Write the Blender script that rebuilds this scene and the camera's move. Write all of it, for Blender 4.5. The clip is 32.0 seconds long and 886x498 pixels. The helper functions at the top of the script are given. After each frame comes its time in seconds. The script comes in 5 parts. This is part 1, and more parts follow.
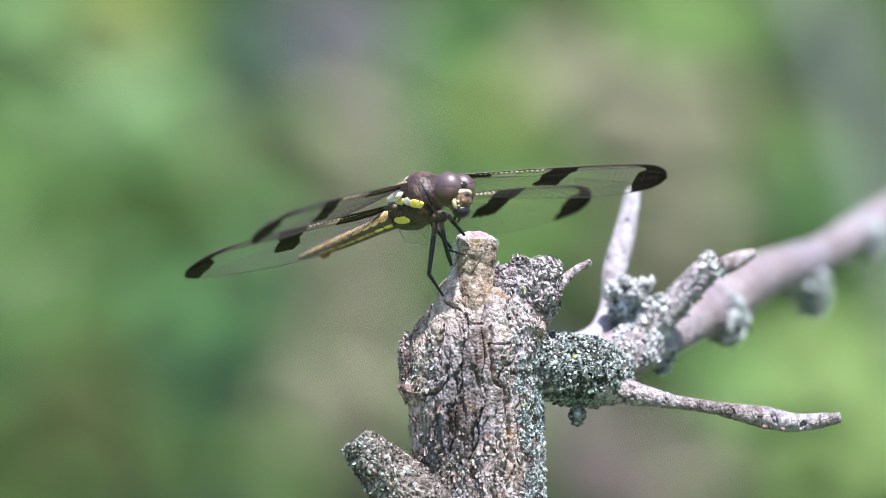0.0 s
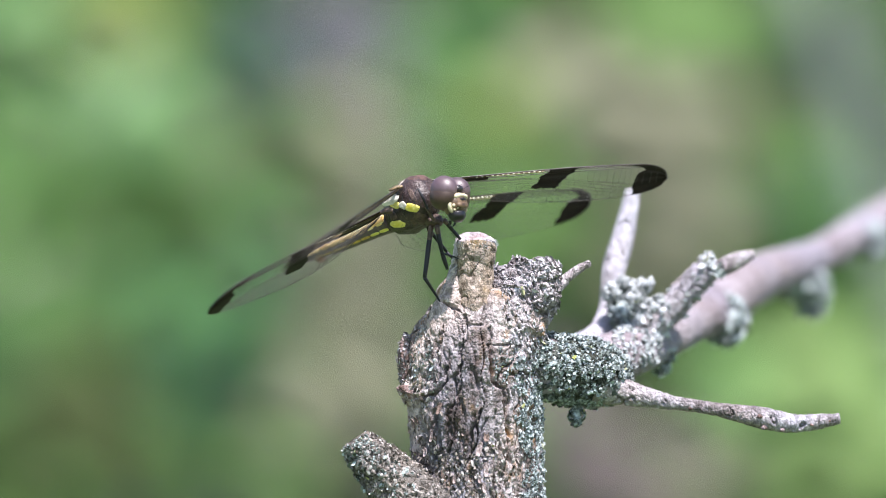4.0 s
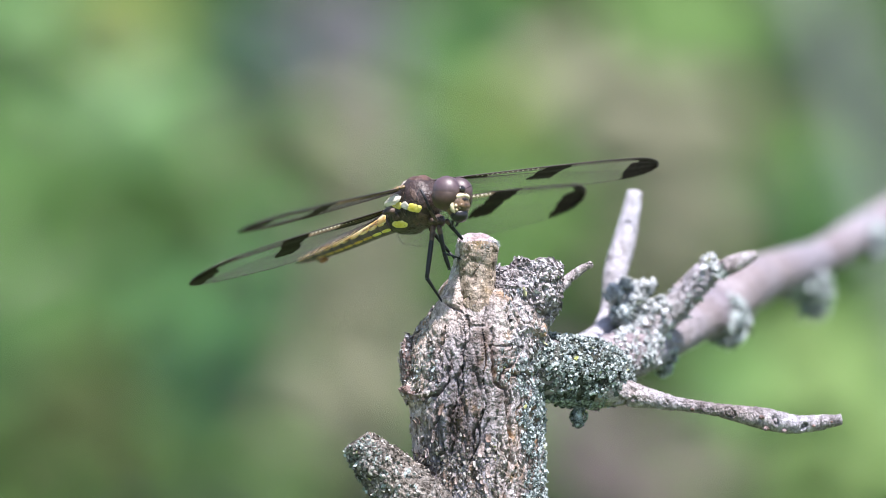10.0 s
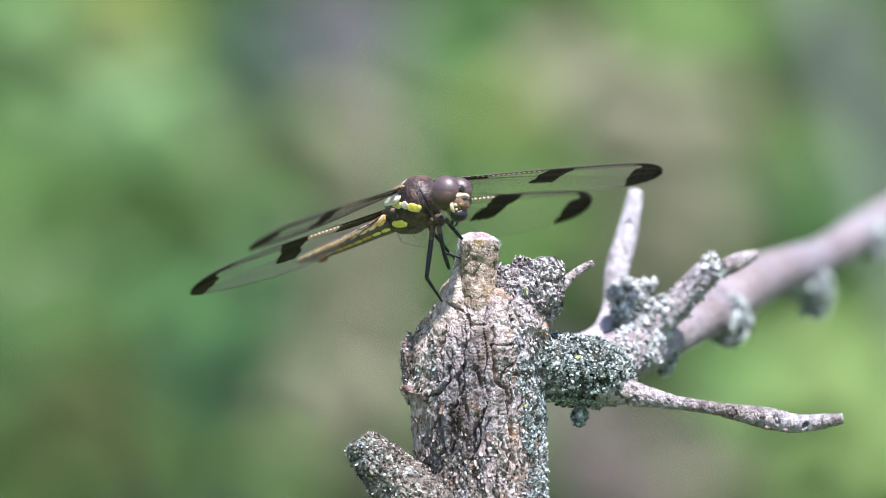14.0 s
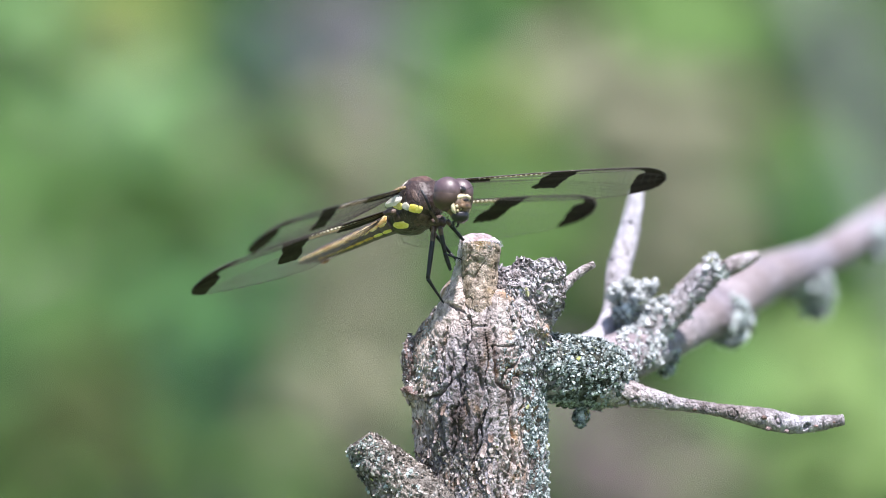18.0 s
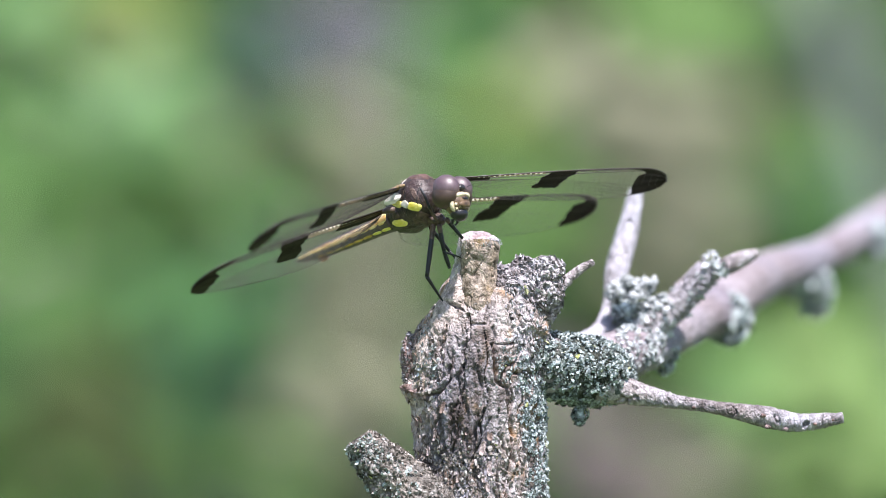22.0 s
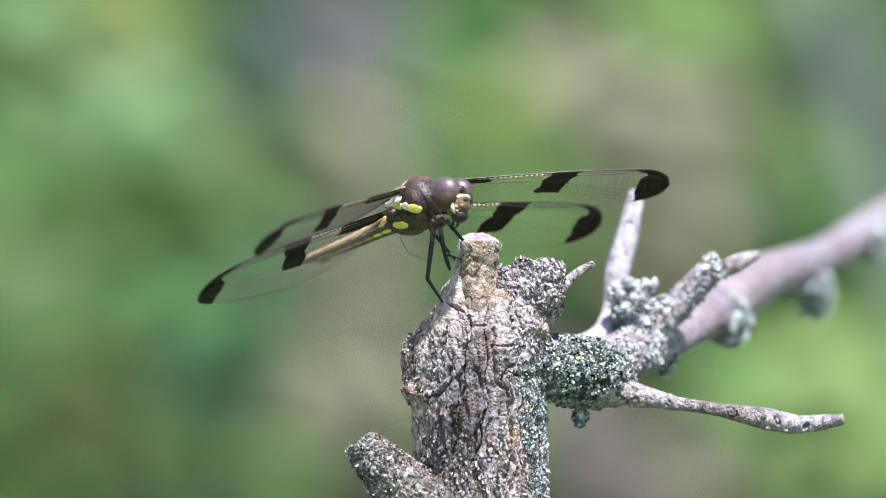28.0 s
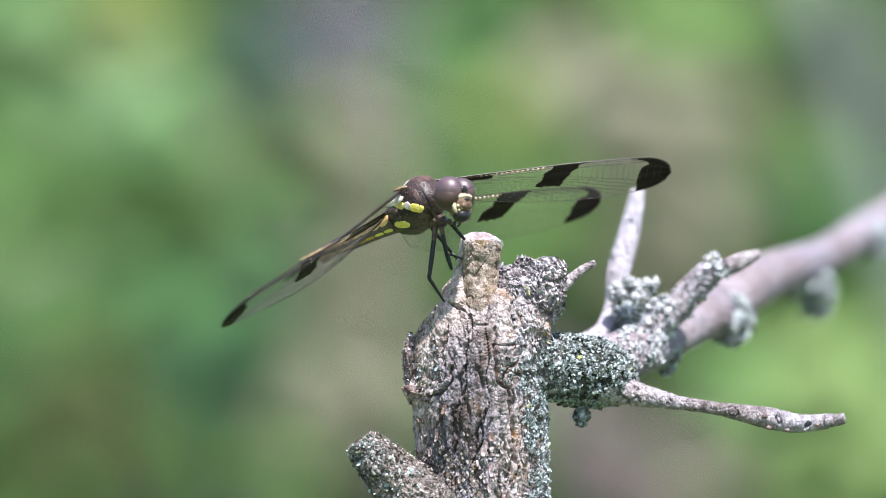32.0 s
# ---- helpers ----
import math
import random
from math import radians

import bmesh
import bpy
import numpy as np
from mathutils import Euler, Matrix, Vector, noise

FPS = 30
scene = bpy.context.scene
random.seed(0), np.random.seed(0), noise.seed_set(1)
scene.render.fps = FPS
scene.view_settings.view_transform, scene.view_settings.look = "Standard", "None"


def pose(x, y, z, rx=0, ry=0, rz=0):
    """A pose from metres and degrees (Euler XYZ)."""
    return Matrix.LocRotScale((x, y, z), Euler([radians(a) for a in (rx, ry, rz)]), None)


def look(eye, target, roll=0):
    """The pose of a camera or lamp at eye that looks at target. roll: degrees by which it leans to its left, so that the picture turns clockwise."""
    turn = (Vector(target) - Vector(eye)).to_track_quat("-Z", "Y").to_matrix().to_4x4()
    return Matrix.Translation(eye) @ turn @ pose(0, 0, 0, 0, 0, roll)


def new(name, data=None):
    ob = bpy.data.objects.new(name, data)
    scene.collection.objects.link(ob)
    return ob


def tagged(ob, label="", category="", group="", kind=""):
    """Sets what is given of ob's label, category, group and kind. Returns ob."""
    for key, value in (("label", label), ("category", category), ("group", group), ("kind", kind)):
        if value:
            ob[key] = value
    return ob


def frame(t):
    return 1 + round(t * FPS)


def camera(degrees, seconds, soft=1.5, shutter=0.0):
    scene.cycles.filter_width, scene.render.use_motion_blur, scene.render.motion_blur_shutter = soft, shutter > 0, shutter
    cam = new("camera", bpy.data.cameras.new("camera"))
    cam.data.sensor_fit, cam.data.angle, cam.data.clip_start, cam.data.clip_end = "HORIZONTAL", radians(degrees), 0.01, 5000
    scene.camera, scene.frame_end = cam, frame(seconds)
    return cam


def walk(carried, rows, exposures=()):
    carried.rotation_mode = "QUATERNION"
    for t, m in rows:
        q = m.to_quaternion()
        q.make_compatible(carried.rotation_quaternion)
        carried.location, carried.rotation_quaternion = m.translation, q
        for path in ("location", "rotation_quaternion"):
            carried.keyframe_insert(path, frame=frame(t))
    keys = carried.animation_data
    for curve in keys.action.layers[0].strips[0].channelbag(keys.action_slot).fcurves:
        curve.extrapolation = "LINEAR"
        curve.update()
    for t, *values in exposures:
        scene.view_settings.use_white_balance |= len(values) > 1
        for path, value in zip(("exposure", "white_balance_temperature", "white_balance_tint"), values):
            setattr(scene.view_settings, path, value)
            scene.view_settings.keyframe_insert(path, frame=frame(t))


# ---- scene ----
MM = 0.001
EYE_Z = 1.2          # the lens stands this high over the ground
REACH = 1.6          # and this far before the stub

cam = camera(5.61, 32.0, soft=0.8)
cam.data.dof.use_dof = True
cam.data.dof.focus_distance = 1.598
cam.data.dof.aperture_fstop = 8.5

# slow sway of the tripod head: seconds, degrees left, degrees up
SWAY = [(0, -0.0218, -0.0111), (0.5, -0.0218, -0.0054), (1, -0.0204, -0.0054), (1.5, -0.0204, -0.0054), (2, -0.0208, -0.0039), (2.5, -0.0218, 0.0000),
        (3, -0.0175, -0.0054), (3.5, -0.0269, -0.0054), (5.5, -0.0218, -0.0043), (6, -0.0175, -0.0032), (6.5, -0.0165, 0.0000), (7, -0.0115, 0.0007), (7.5,
        -0.0111, 0.0000), (8, -0.0111, -0.0054), (8.5, -0.0132, 0.0000), (9, -0.0165, 0.0000), (9.5, -0.0165, 0.0000), (10, -0.0143, 0.0000), (10.5, -0.0111,
        -0.0054), (11, -0.0111, -0.0054), (11.5, -0.0111, -0.0054), (12, -0.0111, -0.0054), (12.5, -0.0054, -0.0072), (13, -0.0018, -0.0111), (13.5, -0.0050,
        -0.0054), (14, -0.0072, -0.0054), (14.5, -0.0111, -0.0054), (16.5, -0.0011, -0.0039), (17, 0.0039, 0.0000), (17.5, 0.0000, 0.0000), (18, 0.0004,
        0.0018), (18.5, 0.0000, 0.0000), (19, 0.0000, 0.0000), (19.5, 0.0000, 0.0000), (20, 0.0000, 0.0000), (20.5, 0.0004, -0.0054), (21, 0.0000, -0.0054),
        (21.5, -0.0050, -0.0054), (22, -0.0054, -0.0111), (22.5, -0.0054, -0.0054), (23, -0.0054, -0.0054), (23.5, -0.0054, -0.0054), (24, -0.0061, 0.0000),
        (24.5, -0.0018, 0.0000), (25, 0.0021, 0.0000), (25.5, -0.0007, 0.0043), (27.5, -0.0018, 0.0000), (28, -0.0029, -0.0004), (28.5, 0.0000, -0.0054), (29,
        0.0000, -0.0054), (29.5, 0.0000, -0.0054), (30, 0.0000, -0.0054), (30.5, 0.0000, -0.0054), (31, 0.0054, -0.0054), (31.5, 0.0054, -0.0054), (32,
        0.0054, -0.0054)]
walk(cam, [(t, pose(0, -REACH, EYE_Z, 90 + up, 0, left)) for t, left, up in SWAY],
     exposures=[(0, 1.20, 6430, 14), (32, 1.20, 6430, 14)])

# ---- sky and sun ----
world = bpy.data.worlds.new("world")
scene.world = world
world.use_nodes = True
sky = world.node_tree.nodes.new("ShaderNodeTexSky")
sky.sky_type, sky.sun_disc = "NISHITA", False
SUN_UP, SUN_TURN = 64, 158
sky.sun_elevation, sky.sun_rotation = radians(SUN_UP), radians(SUN_TURN)
back = world.node_tree.nodes["Background"]
back.inputs["Strength"].default_value = 0.105
world.node_tree.links.new(sky.outputs[0], back.inputs[0])
sun = new("sun", bpy.data.lights.new("sun", "SUN"))
sun.data.energy, sun.data.angle, sun.data.color = 4.2, radians(1.5), (1.0, 0.97, 0.96)
_to_sun = Vector((math.sin(radians(SUN_TURN)) * math.cos(radians(SUN_UP)),
                  math.cos(radians(SUN_TURN)) * math.cos(radians(SUN_UP)), math.sin(radians(SUN_UP))))
sun.matrix_world = look(_to_sun * 20, (0, 0, 0))

# ---- materials ----


def shader(name, rough=0.7, spec=0.3):
    m = bpy.data.materials.new(name)
    m.use_nodes = True
    b = m.node_tree.nodes["Principled BSDF"]
    b.inputs["Roughness"].default_value = rough
    b.inputs["Specular IOR Level"].default_value = spec
    return m, m.node_tree, b


def grain(nt, scale, detail=4.0, rough=0.6, stretch=(1, 1, 1), coord="Object"):
    tc = nt.nodes.new("ShaderNodeTexCoord")
    mp = nt.nodes.new("ShaderNodeMapping")
    mp.inputs["Scale"].default_value = stretch
    n = nt.nodes.new("ShaderNodeTexNoise")
    n.inputs["Scale"].default_value = scale
    n.inputs["Detail"].default_value = detail
    n.inputs["Roughness"].default_value = rough
    nt.links.new(tc.outputs[coord], mp.inputs[0])
    nt.links.new(mp.outputs[0], n.inputs["Vector"])
    return n.outputs["Fac"]


def ramp(nt, fac, *stops):
    r = nt.nodes.new("ShaderNodeValToRGB")
    e = r.color_ramp.elements
    while len(e) < len(stops):
        e.new(0.5)
    for el, (p, c) in zip(e, stops):
        el.position, el.color = p, (*c, 1) if len(c) == 3 else c
    nt.links.new(fac, r.inputs[0])
    return r.outputs[0]


def blend(nt, fac, a, b, how="MIX"):
    m = nt.nodes.new("ShaderNodeMix")
    m.data_type, m.blend_type = "RGBA", how
    if isinstance(fac, float):
        m.inputs[0].default_value = fac
    else:
        nt.links.new(fac, m.inputs[0])
    for sock, v in ((m.inputs[6], a), (m.inputs[7], b)):
        if isinstance(v, tuple):
            sock.default_value = (*v, 1)
        else:
            nt.links.new(v, sock)
    return m.outputs[2]


def relief(nt, bsdf, fac, depth):
    b = nt.nodes.new("ShaderNodeBump")
    b.inputs["Strength"].default_value = 0.8
    b.inputs["Distance"].default_value = depth
    nt.links.new(fac, b.inputs["Height"])
    nt.links.new(b.outputs[0], bsdf.inputs["Normal"])


def granules(nt, scale, stretch=(1, 1, 0.7)):
    """Small rounded grains: one value a grain, and how near its rim is (0 at the rim)."""
    tc = nt.nodes.new("ShaderNodeTexCoord")
    mp = nt.nodes.new("ShaderNodeMapping")
    mp.inputs["Scale"].default_value = stretch
    n = nt.nodes.new("ShaderNodeTexNoise")
    n.inputs["Scale"].default_value = scale * 0.35
    n.inputs["Detail"].default_value = 2
    add = nt.nodes.new("ShaderNodeVectorMath")
    add.operation = "MULTIPLY_ADD"
    add.inputs[1].default_value = (1.2 / scale,) * 3
    nt.links.new(tc.outputs["Object"], mp.inputs[0])
    nt.links.new(mp.outputs[0], n.inputs["Vector"])
    nt.links.new(n.outputs["Color"], add.inputs[0])
    nt.links.new(mp.outputs[0], add.inputs[2])
    each, rim = nt.nodes.new("ShaderNodeTexVoronoi"), nt.nodes.new("ShaderNodeTexVoronoi")
    rim.feature = "DISTANCE_TO_EDGE"
    for v in (each, rim):
        v.inputs["Scale"].default_value = scale
        nt.links.new(add.outputs[0], v.inputs["Vector"])
    sep = nt.nodes.new("ShaderNodeSeparateColor")
    nt.links.new(each.outputs["Color"], sep.inputs[0])
    return sep.outputs[0], rim.outputs["Distance"]


def bark_material(name, dark, mid, light, rust, rust_at=0.62, crust=(0.40, 0.44, 0.41), crust_at=0.63, speck_mix=0.85, zoned=0.3, grains=0.35, grain_size=1700):
    m, nt, b = shader(name, 0.85, 0.2)
    broad = grain(nt, 85, 6, 0.68, (1, 1, 0.35))
    fine = grain(nt, 900, 5, 0.7)
    col = ramp(nt, broad, (0.37, dark), (0.49, mid), (0.62, light))
    speck = ramp(nt, fine, (0.36, (0.28, 0.25, 0.23)), (0.50, (0.95, 0.95, 0.95)), (0.66, (1.7, 1.66, 1.68)))
    col = blend(nt, speck_mix, col, speck, "MULTIPLY")
    r = ramp(nt, grain(nt, 210, 3, 0.6, (1, 1, 0.5)), (rust_at, (0, 0, 0)), (rust_at + 0.10, (0.8, 0.8, 0.8)))
    col = blend(nt, r, col, rust)
    c = ramp(nt, grain(nt, 330, 4, 0.7), (crust_at, (0, 0, 0)), (crust_at + 0.06, (0.75, 0.75, 0.75)))
    col = blend(nt, c, col, crust)
    zone = ramp(nt, grain(nt, 60, 3, 0.5, (1, 1, 0.45)), (0.40, (0.88, 0.92, 1.04)), (0.60, (1.18, 1.04, 0.88)))
    col = blend(nt, zoned, col, zone, "MULTIPLY")
    # grains of dead bark: own tone each, joints dark with dirt and painted shade
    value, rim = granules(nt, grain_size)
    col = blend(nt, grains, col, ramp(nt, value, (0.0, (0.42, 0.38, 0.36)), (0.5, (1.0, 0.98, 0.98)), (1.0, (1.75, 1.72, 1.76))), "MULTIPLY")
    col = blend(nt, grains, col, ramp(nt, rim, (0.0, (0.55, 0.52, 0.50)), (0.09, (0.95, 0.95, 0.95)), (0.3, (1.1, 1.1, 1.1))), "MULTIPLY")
    nt.links.new(col, b.inputs["Base Color"])
    high = nt.nodes.new("ShaderNodeMath")
    high.operation = "MULTIPLY_ADD"
    nt.links.new(ramp(nt, rim, (0.0, (0, 0, 0)), (0.3, (1, 1, 1))), high.inputs[0])
    high.inputs[1].default_value = grains
    nt.links.new(grain(nt, 1300, 5, 0.75), high.inputs[2])
    relief(nt, b, high.outputs[0], 0.0007)
    return m


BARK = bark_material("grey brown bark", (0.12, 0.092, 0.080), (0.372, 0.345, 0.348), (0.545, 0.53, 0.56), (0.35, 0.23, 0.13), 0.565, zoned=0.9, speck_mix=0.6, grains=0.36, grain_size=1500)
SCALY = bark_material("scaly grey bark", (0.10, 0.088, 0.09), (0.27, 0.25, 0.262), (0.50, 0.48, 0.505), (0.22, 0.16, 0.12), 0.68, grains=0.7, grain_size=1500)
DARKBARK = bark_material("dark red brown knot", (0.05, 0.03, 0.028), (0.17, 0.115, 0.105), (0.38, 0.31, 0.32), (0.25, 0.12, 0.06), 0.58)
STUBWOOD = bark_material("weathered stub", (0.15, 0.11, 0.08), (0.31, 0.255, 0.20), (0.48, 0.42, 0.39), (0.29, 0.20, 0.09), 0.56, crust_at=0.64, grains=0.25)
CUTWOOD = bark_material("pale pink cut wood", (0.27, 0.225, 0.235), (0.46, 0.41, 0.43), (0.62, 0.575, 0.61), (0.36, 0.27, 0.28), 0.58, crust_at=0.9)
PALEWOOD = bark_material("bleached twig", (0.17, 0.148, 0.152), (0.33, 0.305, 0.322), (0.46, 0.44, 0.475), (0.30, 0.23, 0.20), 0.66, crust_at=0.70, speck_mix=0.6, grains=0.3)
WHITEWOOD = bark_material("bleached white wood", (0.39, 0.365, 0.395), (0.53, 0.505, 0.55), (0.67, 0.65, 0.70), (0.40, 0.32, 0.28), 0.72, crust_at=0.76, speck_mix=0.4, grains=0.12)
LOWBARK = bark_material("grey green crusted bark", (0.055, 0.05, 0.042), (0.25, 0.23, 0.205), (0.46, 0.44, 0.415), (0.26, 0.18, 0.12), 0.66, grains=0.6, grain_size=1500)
# blackish base: the shade between lichen lobes is put into its colour
DARKCRUST = bark_material("gap-dark lichened bark", (0.03, 0.034, 0.028), (0.07, 0.08, 0.068), (0.16, 0.18, 0.165), (0.12, 0.10, 0.07), 0.7, grains=0.6)
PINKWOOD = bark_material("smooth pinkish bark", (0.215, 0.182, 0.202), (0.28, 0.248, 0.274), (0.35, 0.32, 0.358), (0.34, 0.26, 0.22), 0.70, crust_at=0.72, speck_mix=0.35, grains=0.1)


def lichen_material(name, dark, mid, light):
    m, nt, b = shader(name, 0.9, 0.15)
    geo = nt.nodes.new("ShaderNodeNewGeometry")
    col = ramp(nt, geo.outputs["Random Per Island"], (0.0, dark), (0.5, mid), (0.92, light), (0.985, light), (1.0, (0.38, 0.38, 0.17)))
    sp = ramp(nt, grain(nt, 1400, 3), (0.35, (0.6, 0.62, 0.6)), (0.65, (1.15, 1.15, 1.15)))
    nt.links.new(blend(nt, 1.0, col, sp, "MULTIPLY"), b.inputs["Base Color"])
    relief(nt, b, grain(nt, 2200, 3), 0.0002)
    return m


LICHEN = lichen_material("grey green lichen", (0.05, 0.058, 0.048), (0.27, 0.31, 0.295), (0.52, 0.58, 0.585))
BLUE_LICHEN = lichen_material("pale blue grey lichen", (0.07, 0.08, 0.075), (0.40, 0.45, 0.46), (0.57, 0.62, 0.645))
PALE_LICHEN = lichen_material("pale lichen", (0.24, 0.25, 0.25), (0.45, 0.47, 0.48), (0.62, 0.64, 0.665))
YELLOW_LICHEN = lichen_material("yellow green lichen", (0.20, 0.22, 0.05), (0.42, 0.44, 0.15), (0.60, 0.60, 0.30))
SCALE = lichen_material("loose grey scales", (0.06, 0.052, 0.052), (0.33, 0.305, 0.325), (0.66, 0.63, 0.67))
BROWN_SCALE = lichen_material("loose brown scales", (0.05, 0.04, 0.034), (0.29, 0.245, 0.222), (0.58, 0.53, 0.52))


def chitin(name, a, b_, rough=0.4, scale=500, bump=0.00008, spec=0.5):
    m, nt, b = shader(name, rough, spec)
    nt.links.new(ramp(nt, grain(nt, scale, 4), (0.35, a), (0.66, b_)), b.inputs["Base Color"])
    relief(nt, b, grain(nt, scale * 4, 3), bump)
    return m


THORAX = chitin("hairy brown thorax", (0.030, 0.014, 0.011), (0.150, 0.078, 0.058), 0.5, 300, 0.0004)
PLATE = chitin("dark brown side plate", (0.014, 0.008, 0.008), (0.072, 0.044, 0.040), 0.4, 420, 0.0003)
EYE = chitin("purple brown compound eye", (0.058, 0.030, 0.034), (0.112, 0.066, 0.076), 0.5, 420, 0.00003, 1.0)
EYE_LOW = chitin("brown lower eye", (0.034, 0.018, 0.012), (0.080, 0.045, 0.026), 0.45, 300, 0.00002, 0.6)
CREAM = chitin("cream face", (0.46, 0.38, 0.22), (0.74, 0.66, 0.46), 0.5, 900)
FACE = chitin("brown face", (0.040, 0.024, 0.015), (0.19, 0.12, 0.066), 0.36, 900)
BLACK = chitin("black chitin", (0.008, 0.007, 0.008), (0.022, 0.020, 0.022), 0.28)
LEG = chitin("blue black leg", (0.008, 0.008, 0.010), (0.024, 0.024, 0.030), 0.4, 500, 0.00008, 0.35)
COXA = chitin("dull brown coxa", (0.030, 0.018, 0.014), (0.135, 0.084, 0.064), 0.5, 700, 0.0002)
HAIR = chitin("brown hair", (0.12, 0.08, 0.06), (0.32, 0.24, 0.19), 0.5)
YELLOW = chitin("lemon yellow patch", (0.78, 0.62, 0.07), (0.90, 0.79, 0.24), 0.42, 900)
AMBER = chitin("amber side patch", (0.40, 0.20, 0.03), (0.78, 0.50, 0.08), 0.42, 1200)
WHITE = chitin("whitish patch", (0.46, 0.42, 0.36), (0.72, 0.68, 0.60), 0.55, 900)
ABDOMEN = chitin("dark purple brown abdomen", (0.040, 0.022, 0.028), (0.135, 0.080, 0.092), 0.4, 600)
# brown veins; their gold sheen is put into the colour as flecks
GILT_VEIN = chitin("golden brown wing vein", (0.020, 0.012, 0.008), (0.34, 0.23, 0.11), 0.3, 2200)
RUST = chitin("rust brown flange", (0.16, 0.06, 0.03), (0.36, 0.16, 0.07), 0.45, 700)
STREAK, _nt, _b = shader("pale gold streaked stripe", 0.4, 0.4)
_nt.links.new(ramp(_nt, grain(_nt, 1500, 3, 0.6, (0.16, 1, 1)), (0.34, (0.12, 0.06, 0.04)), (0.42, (0.78, 0.42, 0.11)), (0.62, (0.98, 0.77, 0.44))), _b.inputs["Base Color"])
WING_DARK = chitin("dark brown wing patch", (0.006, 0.004, 0.003), (0.020, 0.011, 0.008), 0.6, 700, 0.00008, 0.15)
VEIN = chitin("dark wing vein", (0.018, 0.012, 0.009), (0.045, 0.030, 0.020), 0.35)
PALE_VEIN = chitin("pale costal cell", (0.74, 0.68, 0.52), (0.90, 0.86, 0.74), 0.3)


def membrane_material():
    m = bpy.data.materials.new("clear wing membrane")
    m.use_nodes = True
    nt = m.node_tree
    nt.nodes.remove(nt.nodes["Principled BSDF"])
    out = nt.nodes["Material Output"]
    clear = nt.nodes.new("ShaderNodeBsdfTransparent")
    clear.inputs[0].default_value = (0.985, 0.987, 0.98, 1)
    gloss = nt.nodes.new("ShaderNodeBsdfGlossy")
    gloss.inputs["Roughness"].default_value = 0.18
    gloss.inputs["Color"].default_value = (0.8, 0.8, 0.78, 1)
    dull = nt.nodes.new("ShaderNodeBsdfTranslucent")
    dull.inputs[0].default_value = (0.5, 0.5, 0.46, 1)
    relief(nt, gloss, grain(nt, 700, 3), 0.0003)
    a = nt.nodes.new("ShaderNodeMixShader")
    a.inputs[0].default_value = 0.45
    b = nt.nodes.new("ShaderNodeMixShader")
    b.inputs[0].default_value = 0.02
    nt.links.new(gloss.outputs[0], a.inputs[1])
    nt.links.new(dull.outputs[0], a.inputs[2])
    nt.links.new(clear.outputs[0], b.inputs[1])
    nt.links.new(a.outputs[0], b.inputs[2])
    nt.links.new(b.outputs[0], out.inputs[0])
    return m


MEMBRANE = membrane_material()


def leaf_material(name, a, b_, through_leaf=0.35, rough=0.55):
    m, nt, b = shader(name, rough, 0.12)
    geo = nt.nodes.new("ShaderNodeNewGeometry")
    col = ramp(nt, geo.outputs["Random Per Island"], (0.0, a), (1.0, b_))
    col = blend(nt, 0.6, col, ramp(nt, grain(nt, 60, 3), (0.3, (0.75, 0.78, 0.75)), (0.7, (1.12, 1.1, 1.1))), "MULTIPLY")
    nt.links.new(col, b.inputs["Base Color"])
    t = nt.nodes.new("ShaderNodeBsdfTranslucent")
    nt.links.new(col, t.inputs[0])
    mix = nt.nodes.new("ShaderNodeMixShader")
    mix.inputs[0].default_value = through_leaf
    nt.links.new(b.outputs[0], mix.inputs[1])
    nt.links.new(t.outputs[0], mix.inputs[2])
    nt.links.new(mix.outputs[0], nt.nodes["Material Output"].inputs[0])
    return m




def leaf_kind(name, c, through_leaf=0.3):
    """Leaves of one kind: their colour, a little darker or lighter from leaf to leaf."""
    return leaf_material(name, (0.93 * c[0], 0.89 * c[1], 1.03 * c[2]), (1.25 * c[0], 1.18 * c[1], 1.38 * c[2]), through_leaf)


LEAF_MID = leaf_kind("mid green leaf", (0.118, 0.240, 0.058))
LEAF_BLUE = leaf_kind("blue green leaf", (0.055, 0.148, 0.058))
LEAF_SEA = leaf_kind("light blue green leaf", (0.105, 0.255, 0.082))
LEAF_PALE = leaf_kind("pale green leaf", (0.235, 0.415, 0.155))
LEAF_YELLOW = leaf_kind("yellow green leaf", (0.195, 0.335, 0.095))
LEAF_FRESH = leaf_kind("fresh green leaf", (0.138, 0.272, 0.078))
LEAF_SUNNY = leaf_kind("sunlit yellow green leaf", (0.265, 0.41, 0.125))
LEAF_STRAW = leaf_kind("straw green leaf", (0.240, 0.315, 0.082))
# dark leaf colour stands in for the shaded gaps of the hedge
LEAF_DARK = leaf_kind("gap-dark leaf", (0.042, 0.100, 0.030))
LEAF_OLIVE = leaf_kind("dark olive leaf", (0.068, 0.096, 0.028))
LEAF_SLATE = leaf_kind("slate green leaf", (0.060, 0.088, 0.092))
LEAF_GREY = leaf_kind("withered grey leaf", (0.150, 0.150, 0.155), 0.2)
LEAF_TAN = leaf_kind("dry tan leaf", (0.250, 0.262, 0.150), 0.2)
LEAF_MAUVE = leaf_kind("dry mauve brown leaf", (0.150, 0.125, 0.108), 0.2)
STEM_GREY = bark_material("grey stem bark", (0.20, 0.20, 0.21), (0.28, 0.28, 0.29), (0.36, 0.36, 0.38), (0.25, 0.22, 0.20), 0.75)
STEM_PALE = bark_material("pale blue grey stem bark", (0.19, 0.22, 0.20), (0.24, 0.27, 0.25), (0.29, 0.32, 0.30), (0.22, 0.23, 0.21), 0.8)
